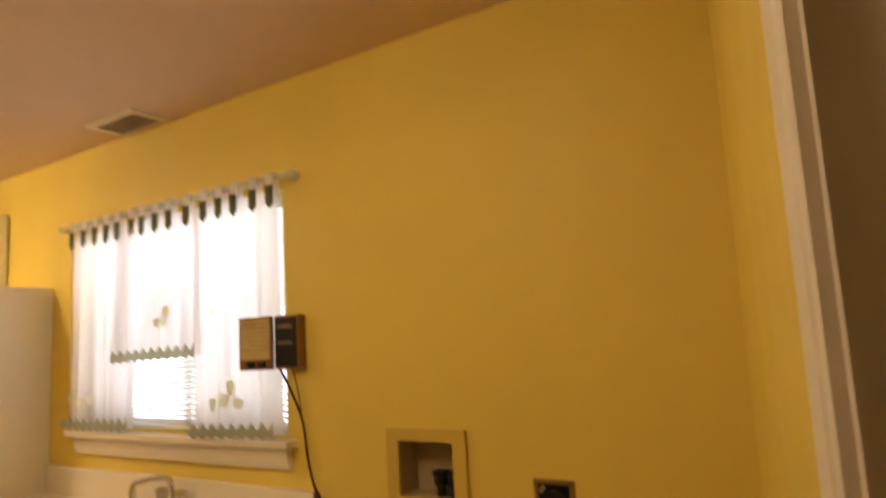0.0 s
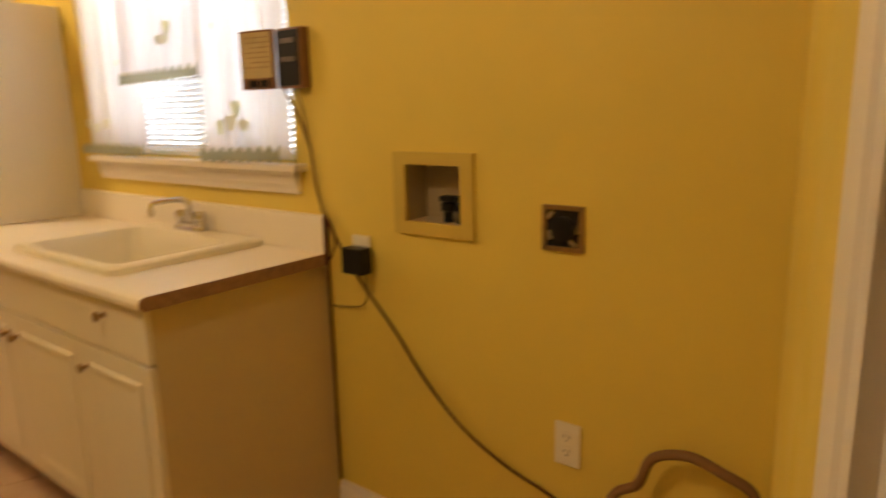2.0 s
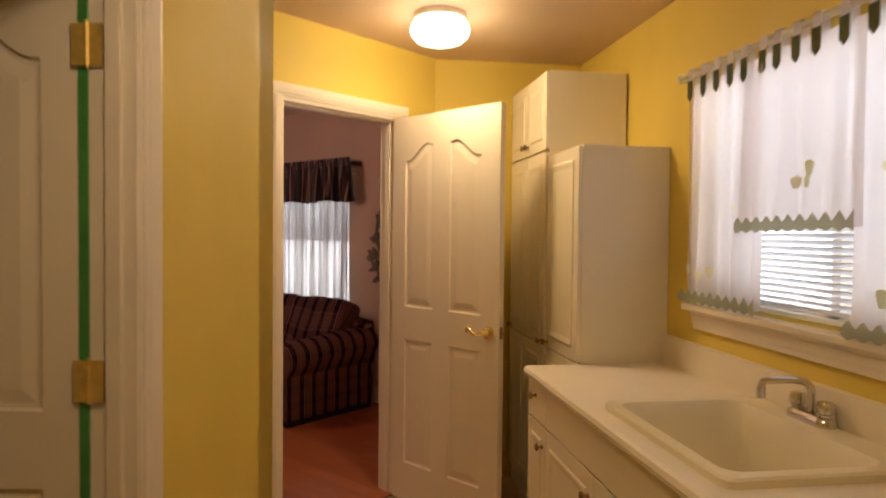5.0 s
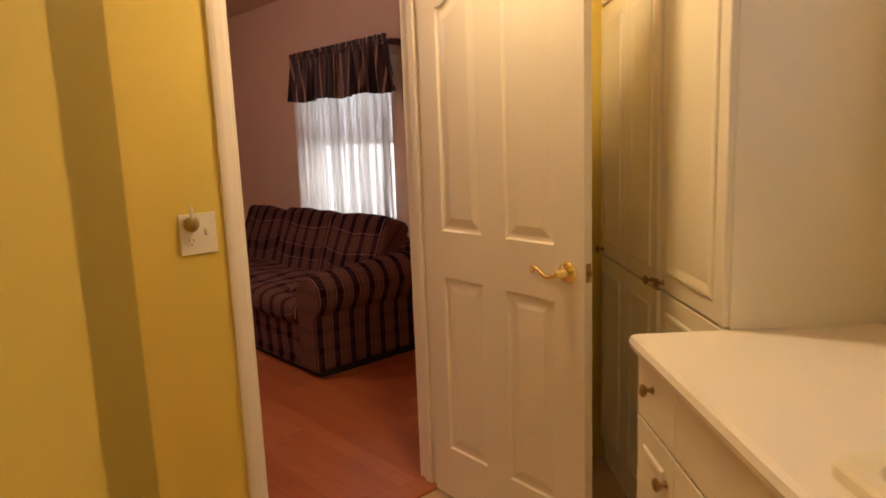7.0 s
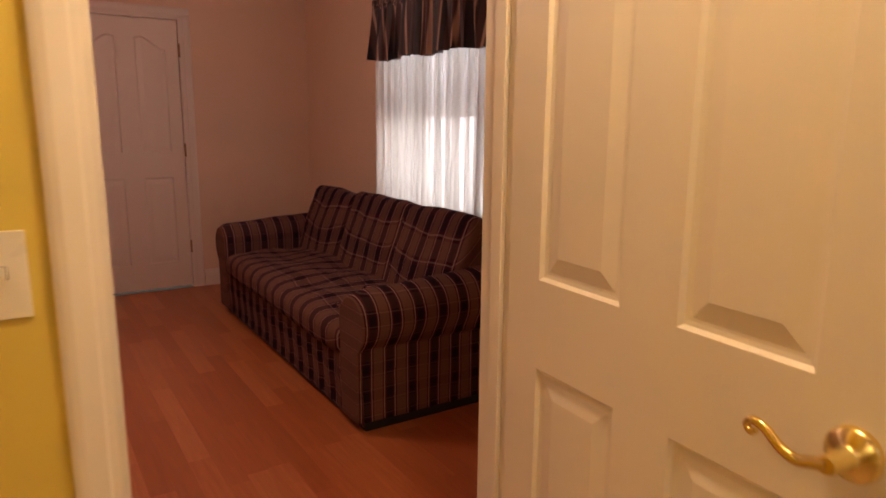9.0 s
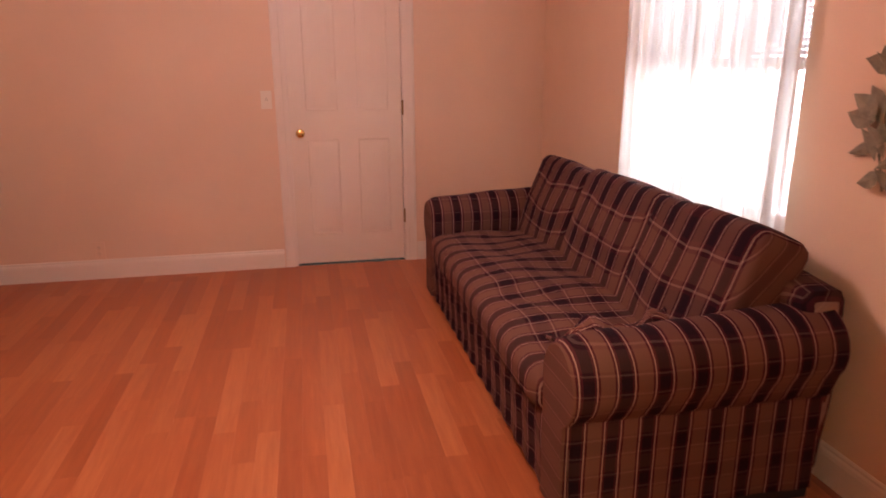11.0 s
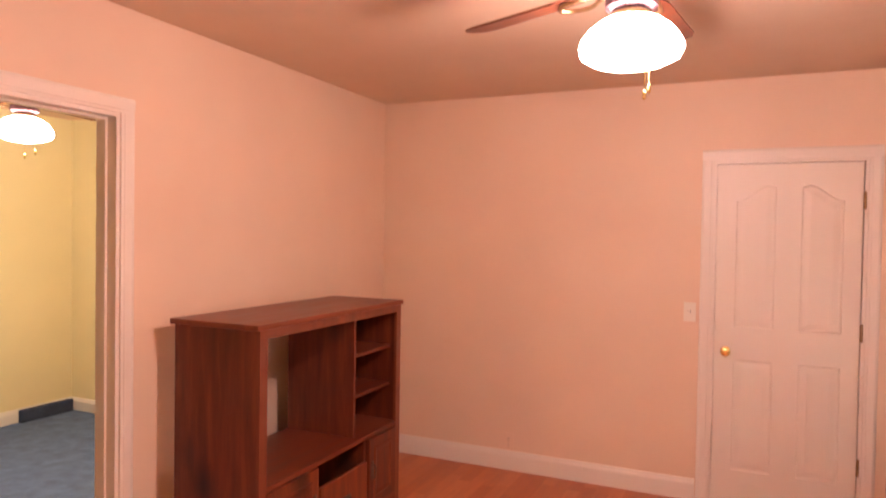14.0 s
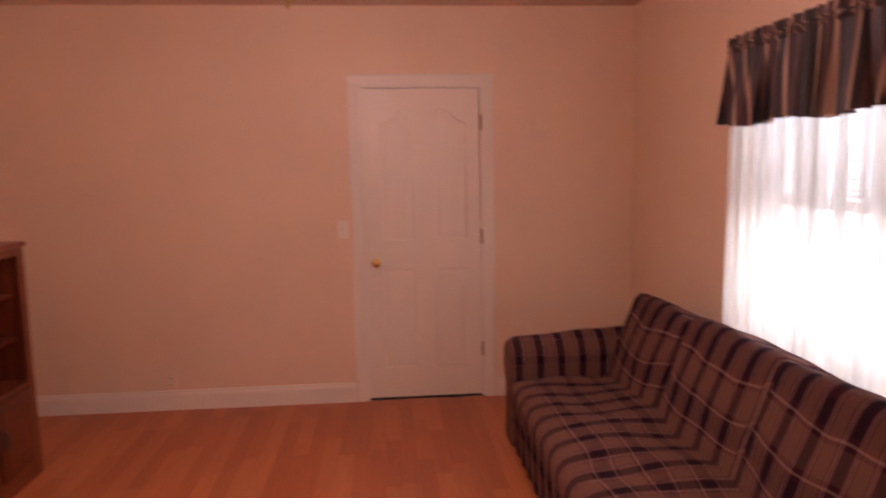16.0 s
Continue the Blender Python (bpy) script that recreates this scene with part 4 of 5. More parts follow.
def plate(name, m, gang, label, kind="outlet"):
    """A wall plate facing +y of m, its middle at the origin."""
    ob = thing(name, m, label, "outlet" if kind == "outlet" else "switch")
    w = 0.035 if gang == 1 else 0.053
    part("plate", bm_box(-w, w, 0, 0.006, -0.058, 0.058, bevel=0.002), PLATE, ob)
    for g in range(gang):
        gx = 0 if gang == 1 else (-0.023 if g == 0 else 0.023)
        what = kind if isinstance(kind, str) else kind[g]
        if what == "outlet":
            for z in (-0.02, 0.02):
                s = part("socket", bm_lathe([(0.0165, 0.0055), (0.0165, 0.0075), (0.015, 0.008)], 20, pose(gx, 0, z, -90)), PLATE, ob)
                bb = bmesh.new()
                box(bb, gx - 0.0075, gx - 0.0055, 0.0078, 0.0086, z - 0.001, z + 0.008)
                box(bb, gx + 0.0055, gx + 0.0075, 0.0078, 0.0086, z - 0.001, z + 0.008)
                lathe(bb, [(0.0025, 0.0078), (0.0025, 0.0086)], 8, pose(gx, 0, z - 0.008, -90))
                part("slots", bb, SLOT, s)
        else:
            part("toggle", bm_box(gx - 0.005, gx + 0.005, 0.004, 0.017, -0.004, 0.012, bevel=0.002), PLATE, ob)
            part("toggle_slot", bm_box(gx - 0.006, gx + 0.006, 0.0058, 0.0064, -0.0055, 0.0125), SLOT, ob)
    return ob


WX = Matrix.Rotation(radians(90), 4, "Z")
plate("wall_outlet", Matrix.Translation((0, -0.855, 0.482)) @ WX, 1, "ivory duplex outlet low on the yellow wall")
plate("wall_outlet", Matrix.Translation((0, -0.150, 0.90)) @ WX, 1, "ivory duplex outlet with a black adapter plugged in")
# dryer outlet: metal frame with a big black socket
dv = thing("dryer_outlet", Matrix.Translation((0, -0.834, 1.04)) @ WX, "square metal dryer outlet with a round black socket", "outlet")
b = bmesh.new()
for x0, x1, z0, z1 in ((-0.055, -0.044, -0.056, 0.056), (0.044, 0.055, -0.056, 0.056), (-0.044, 0.044, 0.045, 0.056), (-0.044, 0.044, -0.056, -0.045)):
    box(b, x0, x1, 0, 0.008, z0, z1)
part("frame", b, OLDBRASS, dv, "brassy metal frame")
part("back_plate", bm_box(-0.044, 0.044, 0, 0.003, -0.045, 0.045), BLACKP, dv)
part("socket", bm_lathe([(0.030, 0.003), (0.030, 0.016), (0.026, 0.018)], 24, pose(-0.002, 0, 0, -90)), BLACKP, dv, "round black socket", True)
for x, z, r in ((-0.034, 0.0, 25), (0.033, 0.032, -40), (0.034, -0.018, 10), (-0.028, -0.034, 50)):
    part("bracket", bm_box(-0.006, 0.006, 0.003, 0.008, -0.012, 0.012, bevel=0.002, m=pose(x, 0, z, 0, r, 0)), CHROME, dv)
ad = thing("power_adapter", pose(-0.012, -0.163, 0.888), "black plug-in power adapter on the outlet", "adapter")
part("case", bm_box(-0.052, -0.004, -0.042, 0.042, -0.04, 0.04, bevel=0.006), BLACKP, ad)

# control box with its lid swung open
cb = thing("control_box", pose(0, 0.098, 1.492), "brown wall-mounted control box with its lid swung open", "box")
part("case", bm_box(-0.036, -0.002, -0.066, 0.048, -0.09, 0.09, bevel=0.004), WOODBOX, cb)
part("face", bm_box(-0.039, -0.035, -0.056, 0.044, -0.082, 0.082), BLACKP, cb, "black control face")
for z in (0.045, -0.01):
    part("strip", bm_box(-0.0415, -0.038, -0.038, 0.030, z, z + 0.014), VALVE, cb)
lid = bmesh.new()
LM = Matrix.Translation((-0.037, 0.050, 0)) @ Matrix.Rotation(radians(12), 4, "Z")
box(lid, -0.012, 0.0, 0, 0.135, -0.09, 0.09, bevel=0.003, m=LM)
l = part("lid", lid, WOODBOX, cb, "open lid with a paper label inside")
part("label", bm_box(-0.0145, -0.012, 0.008, 0.127, -0.055, 0.083, m=LM), CARDB, l, "tan printed instruction label")
for i in range(7):
    part("print_line", bm_box(-0.0155, -0.0143, 0.016, 0.115 - 0.012 * (i % 3), 0.066 - i * 0.015, 0.069 - i * 0.015, m=LM), OLDBRASS, l)
for y in (0.028, 0.07):
    part("terminal", bm_box(-0.02, -0.012, y, y + 0.028, -0.083, -0.062, m=LM), BLACKP, l)


def cable(name, pts, r, mat, label, cat, seg=7):
    ob = mesh(name, bm_tube(smooth_path(pts, 6), r, seg), mat, ID, True)
    return tagged(ob, label, cat)


cable("cable", [(-0.03, 0.13, 1.405), (-0.02, 0.085, 1.32), (-0.012, 0.048, 1.226), (-0.012, 0.03, 1.114), (-0.014, 0.004, 1.03), (-0.014, -0.025, 0.975), (-0.03, -0.09, 0.915)], 0.004, CORD, "dark brown cord hanging from the control box", "cable")
cable("cable", [(-0.03, 0.07, 1.405), (-0.014, 0.065, 1.33), (-0.012, 0.05, 1.235)], 0.002, CORD, "thin dark wire below the control box", "cable")
cable("cable", [(-0.04, -0.155, 0.85), (-0.014, -0.19, 0.775), (-0.012, -0.29, 0.672), (-0.012, -0.39, 0.555), (-0.012, -0.52, 0.442), (-0.012, -0.66, 0.371), (-0.012, -0.79, 0.333), (-0.02, -0.93, 0.295), (-0.04, -1.12, 0.23)], 0.0042, CORD, "dark cord sloping down the yellow wall", "cable")
cable("cable", [(-0.012, -0.17, 0.84), (-0.009, -0.17, 0.77), (-0.009, -0.145, 0.735), (-0.009, -0.08, 0.722), (-0.009, -0.008, 0.715)], 0.002, CORD, "thin wire looping under the adapter", "cable")
cable("cable", [(-0.014, -0.004, 1.02), (-0.016, -0.006, 0.95), (-0.014, -0.006, 0.73), (-0.014, -0.006, 0.40), (-0.014, -0.008, 0.10)], 0.005, CORD, "dark cord hanging down beside the cabinet", "cable")
cable("cable", [(-0.022, 0.0, 1.03), (-0.024, -0.03, 1.00), (-0.02, -0.052, 0.94), (-0.018, -0.04, 0.90), (-0.016, -0.02, 0.87)], 0.003, CORD, "loop of dark cord by the counter end", "cable")
cable("drain_hose", [(-0.06, -0.96, 0.05), (-0.05, -0.965, 0.25), (-0.05, -0.985, 0.37), (-0.05, -1.012, 0.428), (-0.05, -1.06, 0.465), (-0.05, -1.092, 0.54), (-0.05, -1.17, 0.57), (-0.05, -1.25, 0.552), (-0.05, -1.305, 0.53), (-0.055, -1.312, 0.48), (-0.06, -1.30, 0.30)], 0.012, HOSE, "tan rubber drain hose looped against the wall", "hose", 10)
# switch plate with a plug-in night light, on the diagonal wall
MSW = MR @ Matrix.Translation((-2.168, 0, 1.128)) @ Matrix.Rotation(math.pi, 4, "Z")
plate("wall_switch", MSW, 2, "ivory two-gang plate with a toggle switch and an outlet", ("switch", "outlet"))
AMBER = cloth("amber_translucent_plastic", (0.52, 0.38, 0.16), 0.1, 0.5)
nl = thing("night_light", MSW @ pose(0.023, 0.009, 0.03), "small plug-in night light with a clear shade", "night light")
part("base", bm_lathe([(0.020, 0), (0.022, 0.012), (0.016, 0.022), (0.006, 0.026)], 16, pose(0, 0, 0, -90)), AMBER, nl, "amber translucent plastic body", True)
part("bulb", bm_lathe([(0.004, 0.0), (0.006, 0.018), (0.004, 0.04), (0.001, 0.045)], 10, pose(0, 0.018, 0.01)), CLEAR, nl, "small clear bulb", True)
# ---- pink room: structure ----
VF, UW = 4.431, -4.02
b = bmesh.new()
box(b, UW, 0, 0.118, VF, -0.05, -0.004)
FLOOR2 = structure("floor_pink_room", b, UNDER, MR, "orange wood-look laminate floor")
b = bmesh.new()
box(b, UW - 0.12, 0.16, 0.0, VF + 0.12, H2, H2 + 0.08)
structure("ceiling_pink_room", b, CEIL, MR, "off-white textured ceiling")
wall("wall_pink_far", (0, VF), (UW, VF), H2, PINK, "peach painted wall with a closed white door", [(0.985, 1.777, 0, 2.05)], 0.12, -1, MR)
wall("wall_pink_left", (UW, VF), (UW, 0.118), H2, PINK, "peach painted wall with an open doorway", [(VF - 2.142, VF - 1.33, 0, 2.08)], 0.06, -1, MR)
wall("wall_pink_window", (0, 0), (0, VF), H2, PINK, "peach painted wall with a curtained window", [(1.86, 3.06, 0.75, 1.97)], 0.14, -1, MR)
skirting("baseboard_far", (0, VF), (UW, VF), MR, 0.13, 1, [(0, 0.915), (1.848, 4.02)])
skirting("baseboard_left", (UW, VF), (UW, 0.118), MR, 0.13, 1, [(0, VF - 2.212), (VF - 1.26, 4.3)])
skirting("baseboard_window", (0, 0.2), (0, VF), MR, 0.13, 1)
MF = MR @ Matrix.Translation((0, VF, 0))
casing("casing_far_door", MF, -1.777, -0.985, 2.05, 0.0, -1)
jamb("jamb_far_door", MF, -1.777, -0.985, 2.05, 0.0, 0.12, 0.045)
d2 = thing("panel_door", MF @ Matrix.Translation((-1.762, 0.006, 0.012)) @ Matrix.Rotation(0, 4, "Z"), "closed white four-panel door with a brass knob", "door")
P2 = [panel_outline(0.105, 0.315, 1.05, 1.89, 1), panel_outline(0.447, 0.657, 1.05, 1.89, -1), panel_outline(0.105, 0.315, 0.20, 0.86, 0), panel_outline(0.447, 0.657, 0.20, 0.86, 0)]
hold = panelled_leaf(d2, 0.746, 2.013, 0.036, P2, DOORW)
d2.matrix_world = MF @ Matrix.Translation((-1.754, 0.052, 0.012))
round_knob(hold, 0.062, -0.036, 0.905, -1, BRASS)
for z in (0.315, 1.065, 1.80):
    part("hinge", bm_lathe([(0.004, -0.05), (0.0075, -0.046), (0.0075, 0.046), (0.004, 0.05)], 10, pose(0.752, -0.053, z)), OLDBRASS, d2, "dark bronze butt hinge")
structure("closet_back", bm_box(-1.9, -0.85, 0.13, 0.16, 0, 2.2), DOORW, MF, "plain backing behind the closed door")
MLW = MR @ Matrix.Translation((UW, 0, 0)) @ Matrix.Rotation(radians(90), 4, "Z")
casing("casing_left_doorway", MLW, 1.33, 2.142, 2.08, 0.0, -1)
jamb("jamb_left_doorway", MLW, 1.33, 2.142, 2.08, 0.0, 0.12, 0.05)
structure("strike_plate", bm_box(2.1215, 2.1245, 0.055, 0.085, 0.93, 0.99), OLDBRASS, MLW, "dull brass strike plate in the jamb")
structure("threshold_left", bm_box(1.33, 2.142, 0.0, 0.05, -0.002, 0.004), PLANK, MLW, "wooden edge strip where the carpet starts")

# ---- pale yellow room beyond ----
wall("wall_yellow_divider", (UW - 0.06, 4.15), (UW - 0.06, -1.2), H2, CREAM, "pale yellow painted wall with a doorway", [(4.15 - 2.142, 4.15 - 1.33, 0, 2.08)], 0.06, -1, MR)
wall("wall_yellow_far", (-6.98, -1.2), (-6.98, 4.3), H2, CREAM, "pale yellow painted wall", (), 0.1, 1, MR)
wall("wall_yellow_end", (-4.08, 4.15), (-7.08, 4.15), H2, CREAM, "pale yellow painted wall", (), 0.1, -1, MR)
wall("wall_yellow_near", (-7.08, -1.1), (-4.08, -1.1), H2, CREAM, "pale yellow painted wall", (), 0.1, -1, MR)
structure("floor_carpet", bm_box(-7.08, UW - 0.05, -1.2, 4.25, -0.05, 0.001), CARPET, MR, "blue-grey carpet in the next room")
structure("ceiling_yellow_room", bm_box(-7.08, UW - 0.12, -1.2, 4.25, H2, H2 + 0.08), CEIL, MR, "off-white ceiling")
skirting("baseboard_yellow_far", (-6.98, -1.1), (-6.98, 4.15), MR, 0.11, -1)
skirting("baseboard_yellow_end", (-6.98, 4.15), (-4.1, 4.15), MR, 0.11, -1)
b = bmesh.new()
box(b, -0.05, 0.0, 0, 0.46, 0.0, 0.105, bevel=0.012)
tagged(mesh("carpet_offcut", b, NAVY, MR @ pose(-6.91, 3.66, 0)), "dark navy block lying along the baseboard", "carpet offcut")

# ---- pink room window ----
win2 = thing("window_2", MR, "white framed window behind sheer curtains", "window")
win2["kind"] = "structure"
b = bmesh.new()
for y0, y1, z0, z1 in ((1.86, 1.91, 0.75, 1.97), (3.01, 3.06, 0.75, 1.97), (1.86, 3.06, 0.75, 0.80), (1.86, 3.06, 1.92, 1.97), (1.86, 3.06, 1.34, 1.385)):
    box(b, 0.075, 0.12, y0, y1, z0, z1)
part("window_frame", b, WHITE, win2)
for z0, z1 in ((0.80, 1.34), (1.385, 1.92)):
    g = part("pane", bm_box(0.095, 0.099, 1.91, 3.01, z0, z1), GLASS, win2)
    g.visible_shadow = False
part("window_sill", bm_box(-0.03, 0.075, 1.83, 3.09, 0.722, 0.748, bevel=0.005), WHITE, win2)
bl2 = thing("window_blind", MR @ pose(0.045, 2.46, 1.37), "white slat blind pulled half way up behind the sheers", "blind")
part("head_rail", bm_box(-0.02, 0.02, -0.59, 0.59, 0.56, 0.598), BLIND, bl2)
part("bottom_rail", bm_box(-0.012, 0.012, -0.585, 0.585, 0.0, 0.014), BLIND, bl2)
slat2 = finish(bm_box(-0.012, 0.012, -0.585, 0.585, -0.0012, 0.0012), "slat", BLIND)
for i in range(25):
    share("slat", slat2, bl2, pose(0, 0, 0.03 + i * 0.0208, 0, 35, 0))
shc = thing("sheer_curtain", MR @ pose(-0.06, 1.80, 1.93), "white sheer voile curtains hanging behind the sofa", "curtain")
for y0, w, s in ((0.0, 0.655, 11), (0.615, 0.655, 12)):
    bm = cloth_sheet(w, lambda u: 1.50, 13, 0.036, 200, 10, s)
    for v in bm.verts:
        v.co.y += y0
    part("panel", bm, SHEER, shc, "", True)
part("rod", bm_tube([(0, -0.03, 0.01), (0, 1.30, 0.01)], 0.008, 8), WHITE, shc)
for y in (-0.03, 1.30):
    part("bracket", bm_box(0, 0.058, y - 0.01, y + 0.01, 0.0, 0.02), WHITE, shc)
val = thing("valance", MR @ pose(-0.115, 1.715, 2.0), "dark striped satin valance gathered on a rod", "valance")
bm = cloth_sheet(1.26, lambda u: 0.335 + 0.01 * math.sin(17 * u), 21, 0.036, 260, 10, 21)
for v in bm.verts:
    v.co.y -= 0.05 * (-v.co.z / 0.345) * (1 - 2 * v.co.y / 1.26)
    v.co.z += 0.02
part("skirt", bm, SATIN, val, "", True)
bm = bmesh.new()
hg = []
for i in range(241):
    y = 1.26 * i / 240
    k = math.sin(y * 96 + 1.3 * math.sin(y * 31))
    hg.append([bm.verts.new((0.010 * k * w - 0.012, y, 0.016 + w * (0.038 + 0.007 * noise.noise(Vector((y * 40, 2, 0)))))) for w in (0, 0.5, 1)])
for a, c in zip(hg, hg[1:]):
    for j in range(2):
        bm.faces.new([a[j], c[j], c[j + 1], a[j + 1]])
part("heading", bm, SATIN, val, "ruffled heading above the rod", True)
part("rod", bm_tube([(0.004, -0.015, 0.0), (0.004, 1.27, 0.0)], 0.012, 8), SATIN, val)
for y in (-0.01, 1.265):
    part("return", bm_box(0.0, 0.112, y - 0.006, y + 0.006, -0.02, 0.02), SATIN, val)

# ---- sofa ----
sofa = thing("sofa", MR @ pose(-0.10, 1.395, 0), "striped plaid upholstered sofa in navy, wine and tan", "sofa")
SL, SD = 2.27, 0.885      # length and depth; x runs 0 (back) to -SD (front)


def puff(x0, x1, y0, y1, z0, z1, r, crown=0.0, n=14, sag=0.0, seed=1):
    """A rounded cushion block with a crowned top."""
    bm = bmesh.new()
    box(bm, x0, x1, y0, y1, z0, z1)
    bmesh.ops.subdivide_edges(bm, edges=list(bm.edges), cuts=n, use_grid_fill=True)
    c, h = Vector(((x0 + x1) / 2, (y0 + y1) / 2, (z0 + z1) / 2)), Vector((abs(x1 - x0) / 2, abs(y1 - y0) / 2, abs(z1 - z0) / 2))
    for v in bm.verts:
        p = v.co - c
        q = Vector((max(-h.x + r, min(h.x - r, p.x)), max(-h.y + r, min(h.y - r, p.y)), max(-h.z + r, min(h.z - r, p.z))))
        d = p - q
        if d.length > 1e-6:
            p = q + d.normalized() * r * min(1, max(abs(d.x), abs(d.y), abs(d.z)) / r)
        ux, uy = p.x / h.x, p.y / h.y
        if p.z > 0:
            p.z += crown * (1 - ux ** 2) * (1 - uy ** 2) * p.z / h.z
        wob = noise.noise((c + p) * 4.0 + Vector((seed, 0, 0)))
        p += d.normalized() * wob * 0.012 if d.length > 1e-6 else Vector((0, 0, 0))
        p.z += sag * wob
        v.co = c + p
    return bm


def front_skirt():
    bm = bmesh.new()
    n = 120
    rows = []
    for i in range(n + 1):
        y = 0.01 + (SL - 0.02) * i / n
        x = -SD + 0.01 + 0.004 * math.sin(y * 46) + 0.003 * noise.noise(Vector((y * 9, 0, 1)))
        rows.append([bm.verts.new((x + (0.006 if z < 0.2 else 0), y, z)) for z in (0.035, 0.12, 0.22, 0.30)])
    for a, c in zip(rows, rows[1:]):
        for j in range(3):
            bm.faces.new([a[j], c[j], c[j + 1], a[j + 1]])
    return bm


part("base", bm_box(-SD + 0.02, -0.02, 0.06, SL - 0.06, 0.04, 0.30, bevel=0.015), PLAID_V, sofa)
part("front_skirt", front_skirt(), PLAID_V, sofa, "", True)
# flat black block between the sofa base and the floor
part("dust_cover", bm_box(-SD + 0.04, -0.03, 0.04, SL - 0.04, 0.0, 0.045), BLACKC, sofa, "black block under the sofa")


def arm(y0, out):
    """A rolled arm; out is +1 when its outer side faces larger y."""
    bm = bmesh.new()
    prof = []
    r = 0.125
    inner, outer = y0, y0 + out * 0.205
    cy, cz = y0 + out * 0.125, 0.49
    prof.append((inner, 0.05))
    prof.append((inner, 0.30))
    for i in range(17):
        a = math.pi - (math.pi * 1.28) * i / 16
        prof.append((cy + out * r * math.cos(a) * 1.05, cz + r * math.sin(a)))
    prof += [(outer - out * 0.02, 0.37), (outer - out * 0.02, 0.05)]
    n = 26
    loops = []
    for i in range(n + 1):
        t = i / n
        x = -0.04 - (SD - 0.035) * t
        k = 1.0 - 0.03 * (1 - t)
        e = 1 - 0.10 * max(0, (t - 0.94) / 0.06) ** 2
        lp = []
        for y, z in prof:
            yy = cy + (y - cy) * e
            zz = 0.05 + (z - 0.05) * (1 - (1 - e) * 0.4) + (0.05 * (1 - t) if z > 0.4 else 0)
            w = 0.006 * noise.noise(Vector((x * 7, yy * 7, zz * 7)))
            lp.append((x, yy + w, zz + w))
        loops.append(lp)
    loft(bm, loops)
    bm.faces.ensure_lookup_table()
    return bm


part("arm", arm(0.205, -1), PLAID_U, sofa, "", True)
part("arm", arm(SL - 0.205, 1), PLAID_U, sofa, "", True)
part("arm_front", bm_box(-SD - 0.004, -SD + 0.02, 0.03, 0.20, 0.05, 0.40, bevel=0.01), PLAID_V, sofa)
part("arm_front", bm_box(-SD - 0.004, -SD + 0.02, SL - 0.20, SL - 0.03, 0.05, 0.40, bevel=0.01), PLAID_V, sofa)
part("back_frame", puff(-0.16, 0.03, 0.03, SL - 0.03, 0.05, 0.73, 0.07, 0.0, 12), PLAID_V, sofa, "", True)
part("seat_cushion", puff(-SD - 0.03, -0.20, 0.212, SL - 0.212, 0.29, 0.445, 0.06, 0.03, 22, 0.010, 4), PLAID_V, sofa, "", True)
for k, (a, c) in enumerate(((0.13, 0.80), (0.75, 1.45), (1.40, 2.08))):
    bm = puff(-0.17, 0.05, a, c, -0.30, 0.268, 0.05, 0.0, 14, 0.008, 7 + k)
    for v in bm.verts:      # the loose cover slopes off at the outer ends and bellies out in the middle
        w = (v.co.y - a) / (c - a)
        v.co.x -= 0.022 * math.sin(math.pi * w) * max(0.0, 1 - abs(v.co.z) / 0.32)
        v.co.z += (0.006 * math.sin(math.pi * w) - 0.006 + 0.02 * (c < 1.5)) * (v.co.z > 0.1)
    bmesh.ops.transform(bm, matrix=Matrix.Translation((-0.165, 0, 0.566)) @ Matrix.Rotation(radians(20), 4, "Y"), verts=bm.verts)
    part("back_cushion", bm, PLAID_V, sofa, "", True)
# crumpled throw cloth by the near arm
bm = bmesh.new()
g = []
for i in range(29):
    col = []
    for j in range(19):
        u, w = i / 28, j / 18
        x = -0.22 - 0.56 * u
        y = 0.235 + 0.27 * w + 0.03 * math.sin(u * 6 + 1)
        z = 0.462 + 0.085 * math.sin(math.pi * min(1, 1.15 * (1 - w))) ** 0.8 + 0.05 * noise.noise(Vector((u * 7, w * 5, 3))) + 0.02 * math.sin(14 * u + 5 * w) - 0.05 * u
        col.append(bm.verts.new((x, y, z)))
    g.append(col)
for i in range(28):
    for j in range(18):
        bm.faces.new([g[i][j], g[i + 1][j], g[i + 1][j + 1], g[i][j + 1]])
thr = tagged(mesh("throw_cloth", bm, THROW, MR @ pose(-0.10, 1.395, 0), True), "crumpled pale striped cloth bunched on the sofa seat", "cloth")
sol = thr.modifiers.new("thick", "SOLIDIFY")
sol.thickness = 0.012

# ---- entertainment unit ----
tv = thing("entertainment_unit", MR @ pose(-3.90, 2.335, 0), "dark stained pine entertainment unit with open shelves and doors", "tv cabinet")
TD, TL, TZ = 0.455, 1.255, 1.20     # x 0 (back) to TD (front), y 0..TL
part("side", bm_box(0, TD, 0.0, 0.025, 0.0, TZ - 0.025), PINE, tv)
part("side", bm_box(0, TD, TL - 0.025, TL, 0.0, TZ - 0.025), PINE, tv)
part("top", bm_box(-0.01, TD + 0.022, -0.022, TL + 0.022, TZ - 0.025, TZ, bevel=0.006), PINEH, tv)
part("deck", bm_box(0, TD + 0.012, 0.025, TL - 0.025, 0.475, 0.50, bevel=0.003), PINEH, tv)
part("divider", bm_box(0.0, TD - 0.03, 0.815, 0.835, 0.50, TZ - 0.025), PINE, tv)
part("back_panel", bm_box(0.0, 0.006, 0.825, TL - 0.02, 0.50, TZ - 0.025), PINE, tv)
